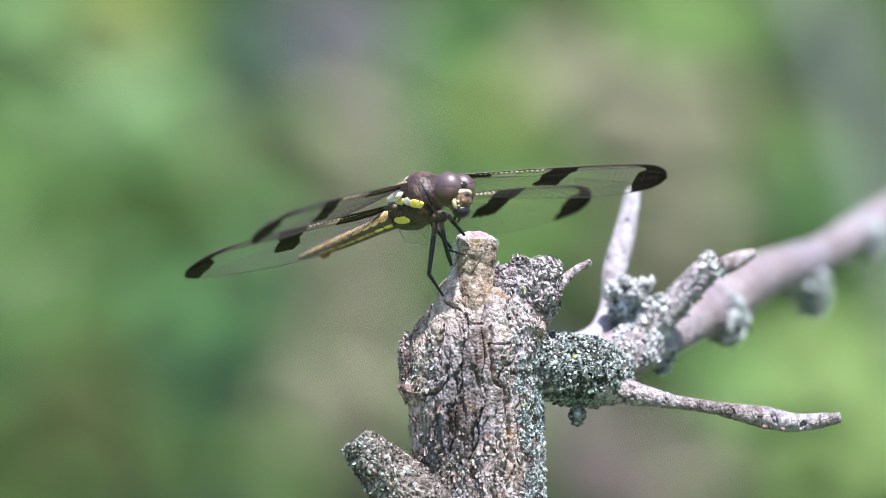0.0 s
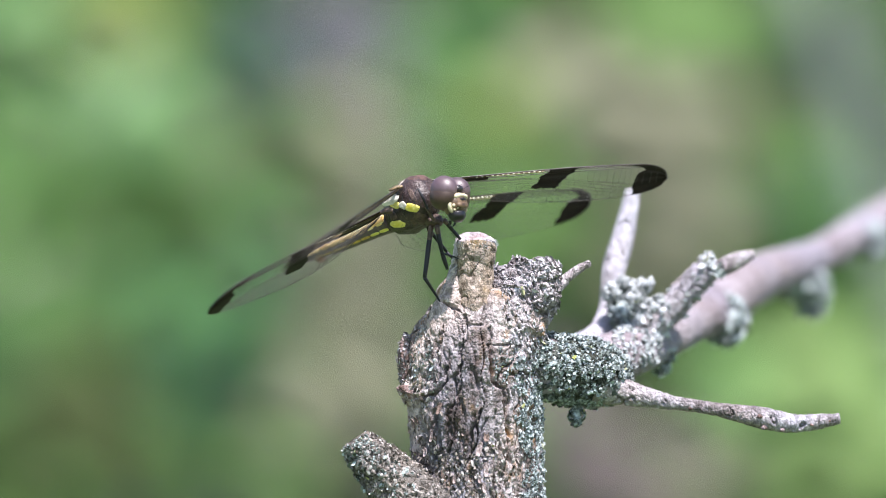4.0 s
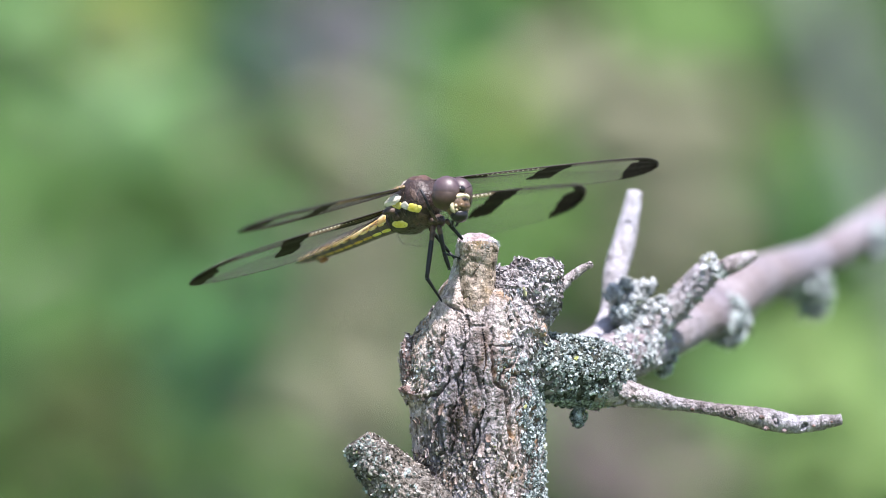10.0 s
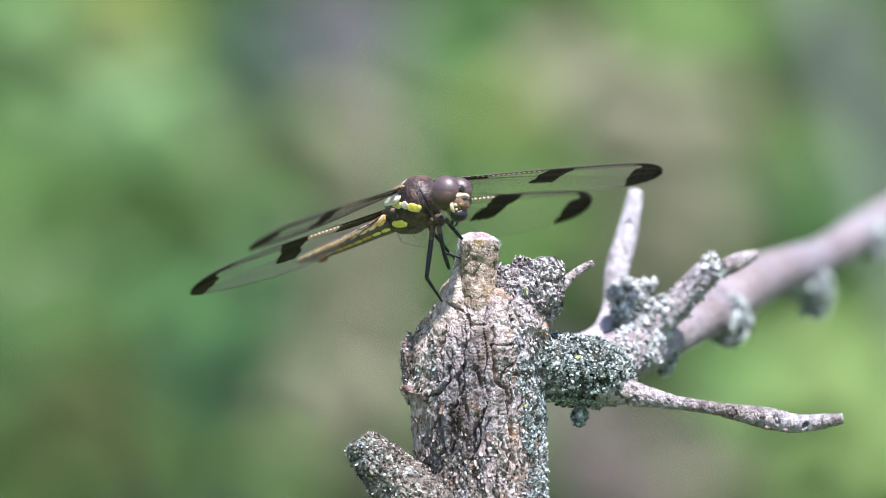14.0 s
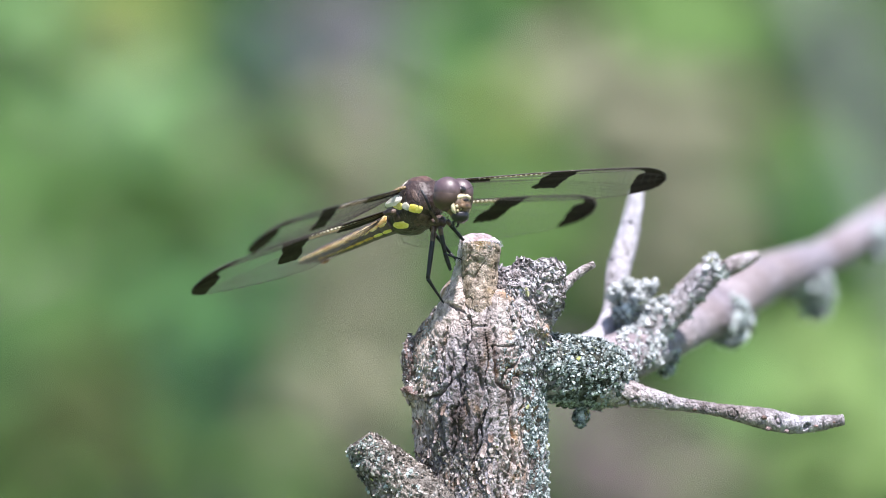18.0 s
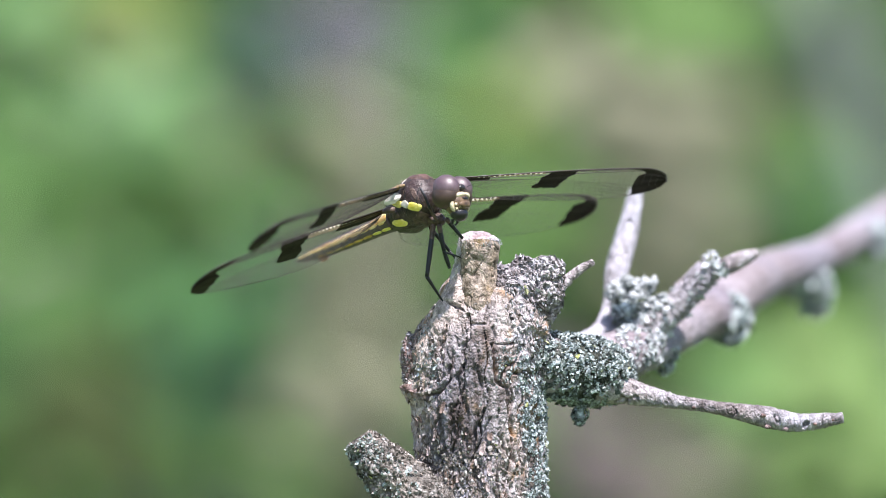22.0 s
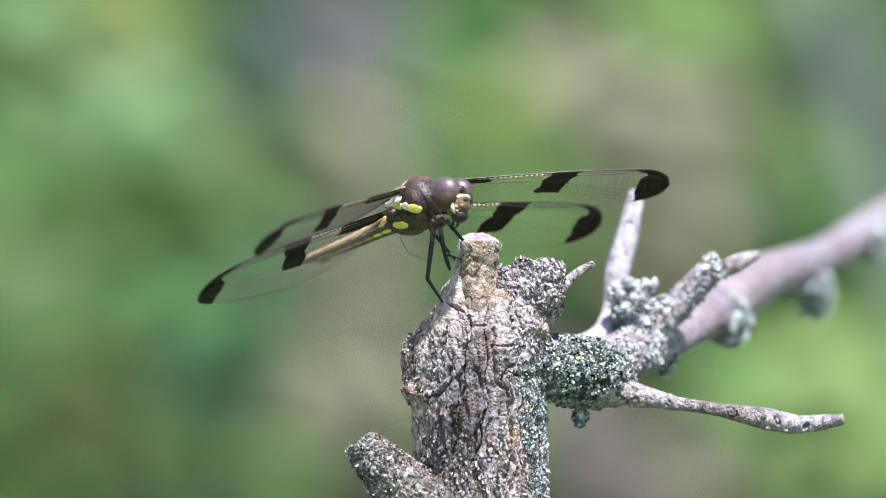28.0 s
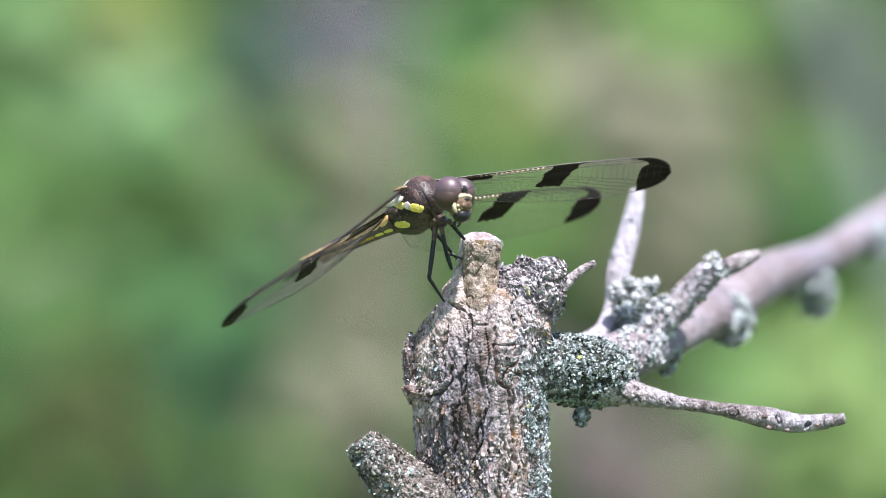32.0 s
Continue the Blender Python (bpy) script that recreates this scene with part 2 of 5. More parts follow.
STEM_TAN = bark_material("tan stem bark", (0.16, 0.15, 0.10), (0.20, 0.19, 0.13), (0.24, 0.23, 0.16), (0.25, 0.22, 0.18), 0.75)


def ground_material():
    m, nt, b = shader("meadow ground", 0.95, 0.1)
    col = ramp(nt, grain(nt, 3, 8, 0.7), (0.3, (0.06, 0.09, 0.03)), (0.5, (0.09, 0.15, 0.05)), (0.7, (0.16, 0.15, 0.08)))
    nt.links.new(col, b.inputs["Base Color"])
    relief(nt, b, grain(nt, 40, 6), 0.02)
    return m


GROUND = ground_material()

# ---- building tools ----


def part(name, bm, material, parent, label="", at=(0, 0, 0), smooth=True, kind=""):
    """One mesh object under a thing or a part; the bmesh is in millimetres."""
    me = bpy.data.meshes.new(name)
    bmesh.ops.scale(bm, vec=(MM, MM, MM), verts=bm.verts)
    bm.to_mesh(me)
    bm.free()
    return _link(name, me, material, parent, label, at, smooth, kind)


def mesh_part(name, verts, faces, material, parent, label="", at=(0, 0, 0), smooth=True, kind=""):
    """The same from arrays of vertices (millimetres) and faces."""
    me = bpy.data.meshes.new(name)
    me.from_pydata((np.asarray(verts, float) * MM).tolist(), [], [tuple(int(i) for i in f) for f in faces])
    me.update()
    return _link(name, me, material, parent, label, at, smooth, kind)


def _link(name, me, material, parent, label, at, smooth, kind):
    me.materials.append(material)
    if smooth:
        me.polygons.foreach_set("use_smooth", [True] * len(me.polygons))
    ob = new(name, me)
    ob.parent = parent
    ob.location = at
    if label or kind:
        tagged(ob, label=label, kind=kind)
    return ob


def spline(points, n):
    """A smooth line through points: n places on it."""
    p = [np.asarray(q, float) for q in points]
    p = [2 * p[0] - p[1], *p, 2 * p[-1] - p[-2]]
    k = len(p) - 3
    out = []
    for i in range(n):
        u = i / (n - 1) * k
        j = min(int(u), k - 1)
        f = u - j
        a, b, c, d = p[j:j + 4]
        out.append(0.5 * (2 * b + (c - a) * f + (2 * a - 5 * b + 4 * c - d) * f * f + (3 * b - a - 3 * c + d) * f ** 3))
    return np.array(out)


def limb(points, radii, around, rings, bumps=None, cap_in=0.0, ends=True):
    """A limb along a line, its skin pushed out by bumps(place, along, angle). Gives vertices, faces, grids of skin and of its way out."""
    line = spline(points, rings)
    r = spline([(q, 0, 0) for q in radii], rings)[:, 0]
    tang = np.gradient(line, axis=0)
    tang /= np.linalg.norm(tang, axis=1)[:, None]
    side = np.cross(tang[0], (0.0, 1.0, 0.03))
    side /= np.linalg.norm(side)
    grid, outs = np.zeros((rings, around, 3)), np.zeros((rings, around, 3))
    ang = np.arange(around) / around * 2 * np.pi
    for i in range(rings):
        side = side - tang[i] * (side @ tang[i])
        side /= np.linalg.norm(side)
        other = np.cross(tang[i], side)
        o = np.cos(ang)[:, None] * side + np.sin(ang)[:, None] * other
        rr = np.full(around, r[i])
        base = line[i] + o * rr[:, None]
        if bumps:
            rr = rr + np.array([bumps(Vector(base[j]), i / (rings - 1), ang[j]) for j in range(around)])
        grid[i], outs[i] = line[i] + o * rr[:, None], o
    verts = grid.reshape(-1, 3)
    faces = []
    for i in range(rings - 1):
        for j in range(around):
            k = (j + 1) % around
            faces.append((i * around + j, i * around + k, (i + 1) * around + k, (i + 1) * around + j))
    if ends:
        verts = np.vstack([verts, line[0] + tang[0] * cap_in, line[-1] - tang[-1] * cap_in])
        n = rings * around
        for j in range(around):
            k = (j + 1) % around
            faces.append((n, k, j))
            faces.append((n + 1, (rings - 1) * around + j, (rings - 1) * around + k))
    return verts, faces, grid, outs


def tube(points, radii, around=8, rings=12):
    v, f, _, _ = limb(points, radii, around, rings)
    return v, f


def join(pieces):
    """Several (vertices, faces) as one."""
    vs, fs, n = [], [], 0
    for v, f in pieces:
        v = np.asarray(v, float)
        vs.append(v)
        fs += [tuple(int(i) + n for i in q) for q in f]
        n += len(v)
    return np.vstack(vs), fs


def ball(centre, radii, turn=None, u=20, v=12, push=None):
    """A shaped ball: vertices and faces."""
    vs = []
    for i in range(v + 1):
        a = math.pi * i / v
        for j in range(u):
            b = 2 * math.pi * j / u
            p = Vector((math.sin(a) * math.cos(b), math.sin(a) * math.sin(b), math.cos(a)))
            s = 1 + (push(p) if push else 0)
            p = Vector((p.x * radii[0] * s, p.y * radii[1] * s, p.z * radii[2] * s))
            if turn:
                p = turn @ p
            vs.append((p.x + centre[0], p.y + centre[1], p.z + centre[2]))
    fs = [(i * u + j, (i + 1) * u + j, (i + 1) * u + (j + 1) % u, i * u + (j + 1) % u) for i in range(v) for j in range(u)]
    return np.array(vs), fs


def scales(grid, outs, pick, count, size, lift, rng, curl=0.5, sides=7, tilt=0.5, flow=(0.3, 0, -1), wide=(0.4, 0.75)):
    """Small curled flakes or lobes over the skin of a limb, where pick(row, column, way out) allows."""
    rings, around = grid.shape[:2]
    pieces, tries = [], 0
    while len(pieces) < count and tries < count * 30:
        tries += 1
        i, j = rng.randrange(1, rings - 1), rng.randrange(around)
        o = outs[i, j]
        w = pick(i / (rings - 1), j / around * 360, o, grid[i, j])
        if rng.random() > w:
            continue
        n = Vector(o) + Vector((rng.gauss(0, tilt), rng.gauss(0, tilt), rng.gauss(0, tilt)))
        n.normalize()
        a = n.orthogonal().normalized()
        b = n.cross(a)
        flat_scale = tilt < 0.5
        s = size * (rng.uniform(0.5, 1.35) if flat_scale else 0.45 + 1.5 * rng.random() ** 2.5)
        c = Vector(grid[i, j]) + Vector(o) * rng.uniform(-0.2, 1.0) * lift * (1 if flat_scale else 0.6)
        ph = rng.random() * 6
        if flat_scale:
            fall = Vector(flow) + Vector((rng.gauss(0, 0.5), rng.gauss(0, 0.3), 0))
            a = (fall - n * fall.dot(n)).normalized() * rng.uniform(1.0, 1.8)
            b = n.cross(a).normalized() * rng.uniform(*wide)
        else:
            a = a * rng.uniform(0.8, 1.5)
        vs = [c - n * s * 0.45]
        for k in range(sides):
            q = 2 * math.pi * k / sides
            rr = s * rng.uniform(0.5, 1.15)
            rise = 0.32 * curl * math.sin(2 * q + ph) + rng.uniform(-0.25, 0.1) if flat_scale else rng.uniform(-0.1, 0.45)
            vs.append(c + (a * math.cos(q) + b * math.sin(q)) * rr + n * s * rise)
        vs.append(c + n * s * (rng.uniform(0.0, 0.35) if flat_scale else rng.uniform(0.0, 0.5)) + (a + b) * s * rng.uniform(-0.25, 0.25))
        fs = []
        for k in range(sides):
            m = (k + 1) % sides
            fs.append((0, 1 + m, 1 + k))
            fs.append((sides + 1, 1 + k, 1 + m))
        pieces.append((np.array(vs), fs))
    return join(pieces)


def sight(x, y, z):
    """Millimetres sideways and up on the plane of the stub, carried y behind it along the line of sight."""
    k = 1 + y / 1000 / REACH
    return np.array((x * k, y, z * k))


# ---- ground ----
bm = bmesh.new()
bmesh.ops.create_grid(bm, x_segments=60, y_segments=60, size=1000)
for vtx in bm.verts:
    d = vtx.co.length
    vtx.co *= (d / 1414) ** 2 * 400 + 1
    if vtx.co.length > 6000:
        vtx.co.z = 40 * noise.noise(vtx.co * 0.0004)
part("ground", bm, GROUND, None)
tagged(bpy.data.objects["ground"], "rough green meadow ground with dry patches", "ground", kind="structure")

# ---- the dead branch ----
TOP = Vector((0, 0, EYE_Z))
dead = new("dead_branch")
dead.location = (0.007, 0.004, 0)
tagged(dead, "dead grey-brown lichen-covered branch with broken stubs, standing upright", "branch")
AT = TOP - Vector(dead.location)


def bark_bumps(strength, fine=1.0, up=0.28, plates=1.0):
    """Long bark plates of uneven height with narrow cracks between them, and grain on top."""
    def f(p, s, a):
        warp = Vector((noise.noise(p * 0.22), noise.noise(p * 0.22 + Vector((9, 0, 0))), noise.noise(p * 0.22 + Vector((0, 9, 0)))))
        q = Vector((p.x, p.y, p.z * up))
        dist, cell = noise.voronoi(q * 0.33 + warp * 0.45)
        crack = min(1.0, (dist[1] - dist[0]) * 8.0)
        step = noise.noise(cell[0] * 3.7)
        fur = 0.0
        for k, amp in ((0.5, 1.0), (1.05, 0.5), (2.2, 0.28)):
            fur += amp * abs(noise.noise(Vector((q.x * k, q.y * k, q.z * k * 0.8 + 7 * k)) + warp * 0.4))
        deep = abs(noise.noise(Vector((q.x * 0.30, q.y * 0.30, q.z * 0.22 + 3)) + warp * 0.3))
        fur -= 0.9 * max(0.0, 0.035 - deep) / 0.035
        d = plates * (0.5 * step - 0.9 * (1 - crack) ** 2) - 1.3 * max(0.0, 0.22 - fur) / 0.22 + 0.35 * fur
        grit = noise.noise(Vector((p.x * 1.6, p.y * 1.6, p.z * 1.0))) + 0.8 * noise.noise(p * 2.9) + 0.7 * noise.noise(p * 5.2)
        return strength * (d + fine * 0.26 * grit)
    return f


def crinkle(p, flow=(0.5, -0.87), long_=0.5, fine=1.0):
    """Wrinkled crust: ridges that run with the flow (sideways, up), grooves between them."""
    u, w = p.x * flow[0] + p.z * flow[1], p.x * flow[1] - p.z * flow[0]
    warp = 0.9 * noise.noise(p * 0.5)
    d = 0.0
    for k, amp in ((0.75, 0.62), (1.5, 0.40), (3.0, 0.2)):
        k *= fine
        d += amp * (0.55 - 2.0 * abs(noise.noise(Vector((u * k * long_ + warp, p.y * k, w * k + warp)))))
    return d


def burls(p):
    """Broad swellings of the stump."""
    d = 0.0
    for x, y, z, r, h in ((-5.2, 0, -19, 3.8, 1.3), (-5.0, 0.2, -25.3, 1.9, 2.2), (16.5, -1, -13.5, 4.5, 2.4), (13, -6, -20, 4, 0.8), (2, -8, -30, 6, 0.5), (0.4, 3, -8.0, 2.4, 0.9), (-2.0, 3.5, -11.0, 2.4, -1.0)):
        d += h * math.exp(-((p.x - x) ** 2 + (p.y - y) ** 2 + (p.z - z) ** 2) / (r * r))
    return d


# long cracks of the stump: depth, lip of the plate beside it, then places sideways and up
RIFTS = ((1.1, 0.7, (4.6, -11.9), (4.9, -13.9), (4.8, -15.6), (3.6, -18.2), (4.1, -20.6), (2.6, -22.9), (2.9, -25.2), (2.2, -29)),
         (1.6, 0.3, (8.7, -17.2), (9.1, -20.6), (9.4, -23.6), (10.9, -24.6)),
         (1.6, 0.9, (1.3, -21.0), (1.1, -23.6), (-0.4, -25.6), (-3.2, -26.2)),
         (0.6, 0.3, (4.9, -13.6), (7.9, -13.6), (8.6, -12.2)),
         (0.6, 0.4, (8.6, -17.2), (11.3, -17.2), (13.9, -16.6)),
         (1.2, 0.5, (-3.6, -15.6), (-4.3, -18.6), (-4.4, -22.0)),
         (1.0, 0.4, (7.6, -28.5), (5.6, -32.9), (5.6, -35.9), (4.9, -38.0)),
         (1.5, 0.6, (-3.4, -27.4), (-2.4, -31.2), (-2.6, -35.0)),
         (1.0, 0.3, (11.3, -24.6), (11.6, -28.5), (12.4, -33)),
         (0.8, 0.3, (9.9, -33.0), (10.9, -35.6), (12.9, -38.0)),
         (1.3, 0.5, (3.6, -11.0), (2.4, -10.4), (1.0, -9.6)),
         (0.9, 0.3, (8.9, -14.0), (9.2, -16.0), (8.8, -17.6)),
         (0.9, 0.3, (-0.6, -28.6), (-0.2, -32.0), (0.6, -35.4)),
         (0.7, 0.3, (1.6, -27.8), (1.9, -31.0), (1.5, -34.6)),
         (0.8, 0.3, (8.2, -30.2), (7.4, -32.6), (7.6, -36.0)),
         (0.6, 0.3, (0.6, -14.8), (-0.4, -17.4), (0.2, -20.6)),
         (0.6, 0.3, (6.4, -18.4), (6.2, -21.6), (6.9, -24.8)))


def rifts(p):
    if p.y > 2:
        return 0.0
    d = 0.0
    wob = 0.35 * noise.noise(p * 0.9)
    for deep, lip, *line in RIFTS:
        best, side_of = 99.0, 0.0
        for (ax, az), (bx, bz) in zip(line, line[1:]):
            ux, uz = bx - ax, bz - az
            k = min(1.0, max(0.0, ((p.x + wob - ax) * ux + (p.z - az) * uz) / (ux * ux + uz * uz)))
            ox, oz = p.x + wob - ax - k * ux, p.z - az - k * uz
            e = math.hypot(ox, oz)
            if e < best:
                best, side_of = e, ox * uz - oz * ux
        d -= deep * 1.2 * math.exp(-(best / 0.27) ** 2)
        if side_of > 0:
            d += lip * math.exp(-best / 0.9)
    # the rounded rib under the stub
    d += 0.8 * math.exp(-((p.x - 6.9) / 2.0) ** 2) * max(0.0, min(1.0, (-11 - p.z) / 3, (p.z + 26) / 5))
    return d


_bb = bark_bumps(0.62, 1.25, 0.16, 0.75)
STUMP = [(6.6, 2, -2.0), (6.8, 3, -6.5), (7.7, 3.4, -10.5), (7.0, 4, -15), (6.2, 4, -20), (6.1, 4, -26), (6.4, 4, -32), (7.0, 4, -38), (6.9, 4, -44), (6.9, 4, -50)]
v, f, TG, TO = limb(STUMP, [2.4, 6.4, 8.9, 10.6, 11.3, 11.5, 11.2, 10.9, 11.2, 11.6], 440, 330,
                    lambda p, s, a: _bb(p, s, a) * min(1.0, max(0.35, (-6 - p.z) / 12)) + burls(p) + rifts(p)
                    + crinkle(p) * 0.95 * max(0.0, min(1.0, (p.x - 10.0 - max(0, -5 - p.z) * 0.22) / 1.5))
                    + crinkle(p, (0, -1), 0.6, 1.15) * (0.07 + 0.5 * max(0.0, min(1.0, (-33 - p.z) / 4)) + 0.25 * max(0.0, min(1.0, (-1.0 - p.x) / 2))))
trunk = mesh_part("trunk", v, f, BARK, dead, "upright stump with flaking grey-brown bark", AT)
v, f, _, _ = limb([(6.9, 4, -49), (7, 4, -120), (4, 5, -400), (9, 4, -800), (7, 4, -1215)], [11.6, 13, 16, 20, 27], 40, 120, bark_bumps(1.0))
mesh_part("trunk_base", v, f, BARK, dead, "", AT)

# the cut stub on top
_wr = bark_bumps(0.10, 2.4, 1.0, 0.0)


def _sb(p, s, a):
    return _wr(p, s, a) + 0.07 * math.sin(p.z * 2.4 + 5 * noise.noise(p * 0.3)) + 0.12 * noise.noise(p * 0.6)


v, f, SG, SO = limb([(6.6, -1.5, 0.75), (6.6, -1.55, 0.3), (6.6, -1.4, -0.9), (6.5, -1.2, -4), (6.6, -1.7, -8), (6.9, -2.7, -11.0), (7.0, -3.0, -15)],
                    [3.3, 3.55, 3.5, 3.2, 3.2, 2.7, 1.6], 160, 130, _sb)
stub = mesh_part("cut_stub", v, f, STUBWOOD, dead, "short pale weathered stub", AT)
# its slanting cut end: a blunt wedge, high at the back
v, f = ball((0, 0, 0), (3.45, 3.3, 2.2), None, 64, 32, lambda p: 0.10 * noise.noise(p * 2) + 0.07 * noise.noise(p * 7))
v = np.array([(x + 6.5, y - 1.5, max(-1.0, min(z * 1.5, 1.0 + 0.36 * y + 0.12 * noise.noise(Vector((x, y, 0)) * 1.3)) - 0.22 * max(0, x - 0.5)) + 1.0) for x, y, z in v])
mesh_part("cut_face", v, f, CUTWOOD, stub, "pinkish cut end of the stub")
# bleached rind along one side of the stub
v, f, _, _ = limb([(3.4, -2.0, 1.4), (3.2, -1.6, -1.2), (2.7, -0.8, -3.8), (2.0, 0.0, -6.2), (1.0, 1.0, -8.6)], [0.5, 0.75, 0.9, 0.95, 0.5], 24, 60, bark_bumps(0.22, 1.6, 0.6), -0.2)
mesh_part("rind", v, f, WHITEWOOD, stub, "bleached rind on the side of the stub")

fib = []
for _ in range(220):
    q_ = random.Random(_ * 7 + 1)
    i_, j_ = q_.randrange(0, 26), q_.randrange(SG.shape[1])
    p_ = SG[i_, j_]
    e_ = p_ + SO[i_, j_] * q_.uniform(0.1, 0.45) + np.array((q_.gauss(0, 0.25), q_.gauss(0, 0.25), q_.uniform(-0.2, 0.6)))
    fib.append(tube([p_, (p_ + e_) / 2 + np.array((0, 0, 0.05)), e_], [0.05, 0.04, 0.02], 4, 3))
v, f = join(fib)
mesh_part("fibres", v, f, PALE_LICHEN, stub, "pale frayed wood fibres", kind="stuff")

# a rib of bark running down from the stub
v, f, _, _ = limb([(4.4, 0.0, -4.0), (3.5, -0.3, -6.8), (2.5, -1.0, -9.4), (1.2, -1.6, -12.2), (0.2, -2.2, -15.5), (0.4, -1.6, -19)], [1.5, 2.2, 2.5, 2.7, 2.4, 1.4], 80, 110,
                  lambda p, s, a: 0.30 * crinkle(p, (-0.3, -0.95), 0.5) + 0.3 * noise.noise(p * 0.7) + rifts(p))
mesh_part("bark_rib", v, f, BARK, trunk)

# the scaly knob and its spur
v, f, KG, KO = limb([(8.5, 3, -12.5), (11.3, 2, -8.9), (14.2, 1.5, -7.2), (17.0, 1.2, -6.6)], [6.0, 5.3, 4.3, 3.0], 210, 110, lambda p, s, a: 1.0 * crinkle(p, (0.8, -0.6)) + 0.3 * noise.noise(p * 0.5), -0.8)
knob = mesh_part("knob", v, f, SCALY, dead, "scaly grey knob", AT)
v, f, KG2, KO2 = limb([(15.8, 2, -12), (17.3, 1.4, -8.2), (17.9, 1.2, -5.0), (17.8, 1.2, -3.2), (17.6, 1.2, -1.9)], [3.4, 3.9, 3.6, 3.2, 1.6], 170, 90, lambda p, s, a: 1.0 * crinkle(p, (0.5, -0.87), 0.8) + 0.5 * noise.noise(p * 0.4), -0.5)
mesh_part("knob_lobe", v, f, SCALY, knob)
v, f, KG3, KO3 = limb([(13.4, 1.6, -6.5), (14.3, 1.2, -4.4), (14.9, 1.0, -2.6), (15.2, 1.0, -1.8)], [2.2, 2.0, 1.7, 1.0], 90, 50, lambda p, s, a: 0.9 * crinkle(p, (0.3, -0.95), 0.8), -0.3)
mesh_part("knob_lobe", v, f, SCALY, knob)
v, f, _, _ = limb([(20, 2.4, -7.5), (22.5, 3, -5.5), (24.6, 3.4, -3.8), (26.8, 4, -2.6)], [1.5, 1.0, 0.8, 0.55], 40, 50, bark_bumps(0.16, 1.4), -0.2)
mesh_part("spur", v, f, PALEWOOD, dead, "bleached little spur", AT)

# the broken stub low on the side
v, f, LG, LO = limb([(4, 1, -52), (-3, -1, -46.3), (-9, -2.2, -40.4), (-13.3, -3, -35.7), (-14.7, -3.2, -33.7)], [10, 7.2, 4.7, 3.1, 2.3], 230, 150, lambda p, s, a: 0.9 * crinkle(p, (0.6, -0.8), 0.9, 1.1) + 0.7 * noise.noise(p * 0.35), 0.9)
low = mesh_part("broken_stub", v, f, LOWBARK, dead, "short broken side stub with rough bark", AT)

# the lichen-covered side limb, running away behind
SIDE = [sight(12, 4, -20), sight(20, 6, -21.2), sight(26, 12, -21.5), sight(33, 22, -18.7), sight(38, 34, -16.8), sight(42.1, 44, -14.6),
        sight(49, 66, -10.5), sight(54.2, 84, -6.6), sight(61.5, 108, -3.5), sight(67.2, 128, -1.5), sight(75.1, 156, 3.2), sight(88, 200, 10.8)]
v, f, BG, BO_ = limb(SIDE, [6.0, 5.4, 5.1, 4.6, 4.1, 3.9, 4.5, 4.9, 3.9, 3.6, 3.6, 3.6], 110, 300, bark_bumps(0.34, 1.1, 0.6, 0.7))
side = mesh_part("side_limb", v, f, PINKWOOD, dead, "smooth pinkish side limb, lichened near the stump", AT)

v, f, EG, EO = limb([sight(11, 3, -20), sight(19, 5, -21), sight(25, 8, -21.8), sight(29.5, 11, -22.6), sight(32.5, 13, -23.6)], [6.0, 5.3, 5.6, 4.9, 2.4], 90, 110, bark_bumps(0.6, 1.5, 0.8))
mesh_part("limb_foot", v, f, DARKCRUST, side, "lichen-crusted foot of the limb, coloured dark as shaded gaps")
v, f, PG, PO = limb([sight(24.5, 22, -18.6), sight(28.3, 30, -15.2), sight(30.0, 34, -10.5), sight(31.0, 36, -4), sight(32.9, 38, 3), sight(34.4, 39, 10.2)],
                    [3.2, 2.2, 1.7, 2.15, 1.95, 1.3], 60, 100, bark_bumps(0.22, 1.2), -0.3)
spike = mesh_part("spike", v, f, WHITEWOOD, dead, "bleached upright spike", AT)
v, f, FG, FO = limb([sight(34, 27, -16), sight(41, 28, -10.6), sight(46, 28, -5.3), sight(49.5, 28, -2.5)], [3.2, 2.7, 2.5, 2.2], 80, 90, bark_bumps(0.42, 1.3, 0.8))
fork = mesh_part("fork_twig", v, f, PALEWOOD, dead, "stubby forked twig", AT)
v, f, _, _ = limb([sight(50, 29, -3.5), sight(53, 30, -2.1), sight(55.7, 31, -1.0)], [1.7, 1.5, 0.8], 40, 40, bark_bumps(0.16, 1.2))
mesh_part("fork_tip", v, f, PALEWOOD, fork, "bleached tip")
v, f, WG, WO = limb([sight(28, 8, -24.0), sight(33, 8, -25.6), sight(41.4, 7, -27.3), sight(48.1, 6, -28.3), sight(52.8, 6, -29.2), sight(57.5, 6, -30.1), sight(62.4, 6, -31.0), sight(66.5, 6, -30.8), sight(70.9, 5, -30.2)],
                    [3.8, 2.4, 1.3, 1.15, 1.5, 1.95, 1.7, 1.35, 0.95], 60, 260, bark_bumps(0.24, 1.3, 0.5, 0.8), -0.2)
twig = mesh_part("side_twig", v, f, PALEWOOD, dead, "long bleached side twig", AT)
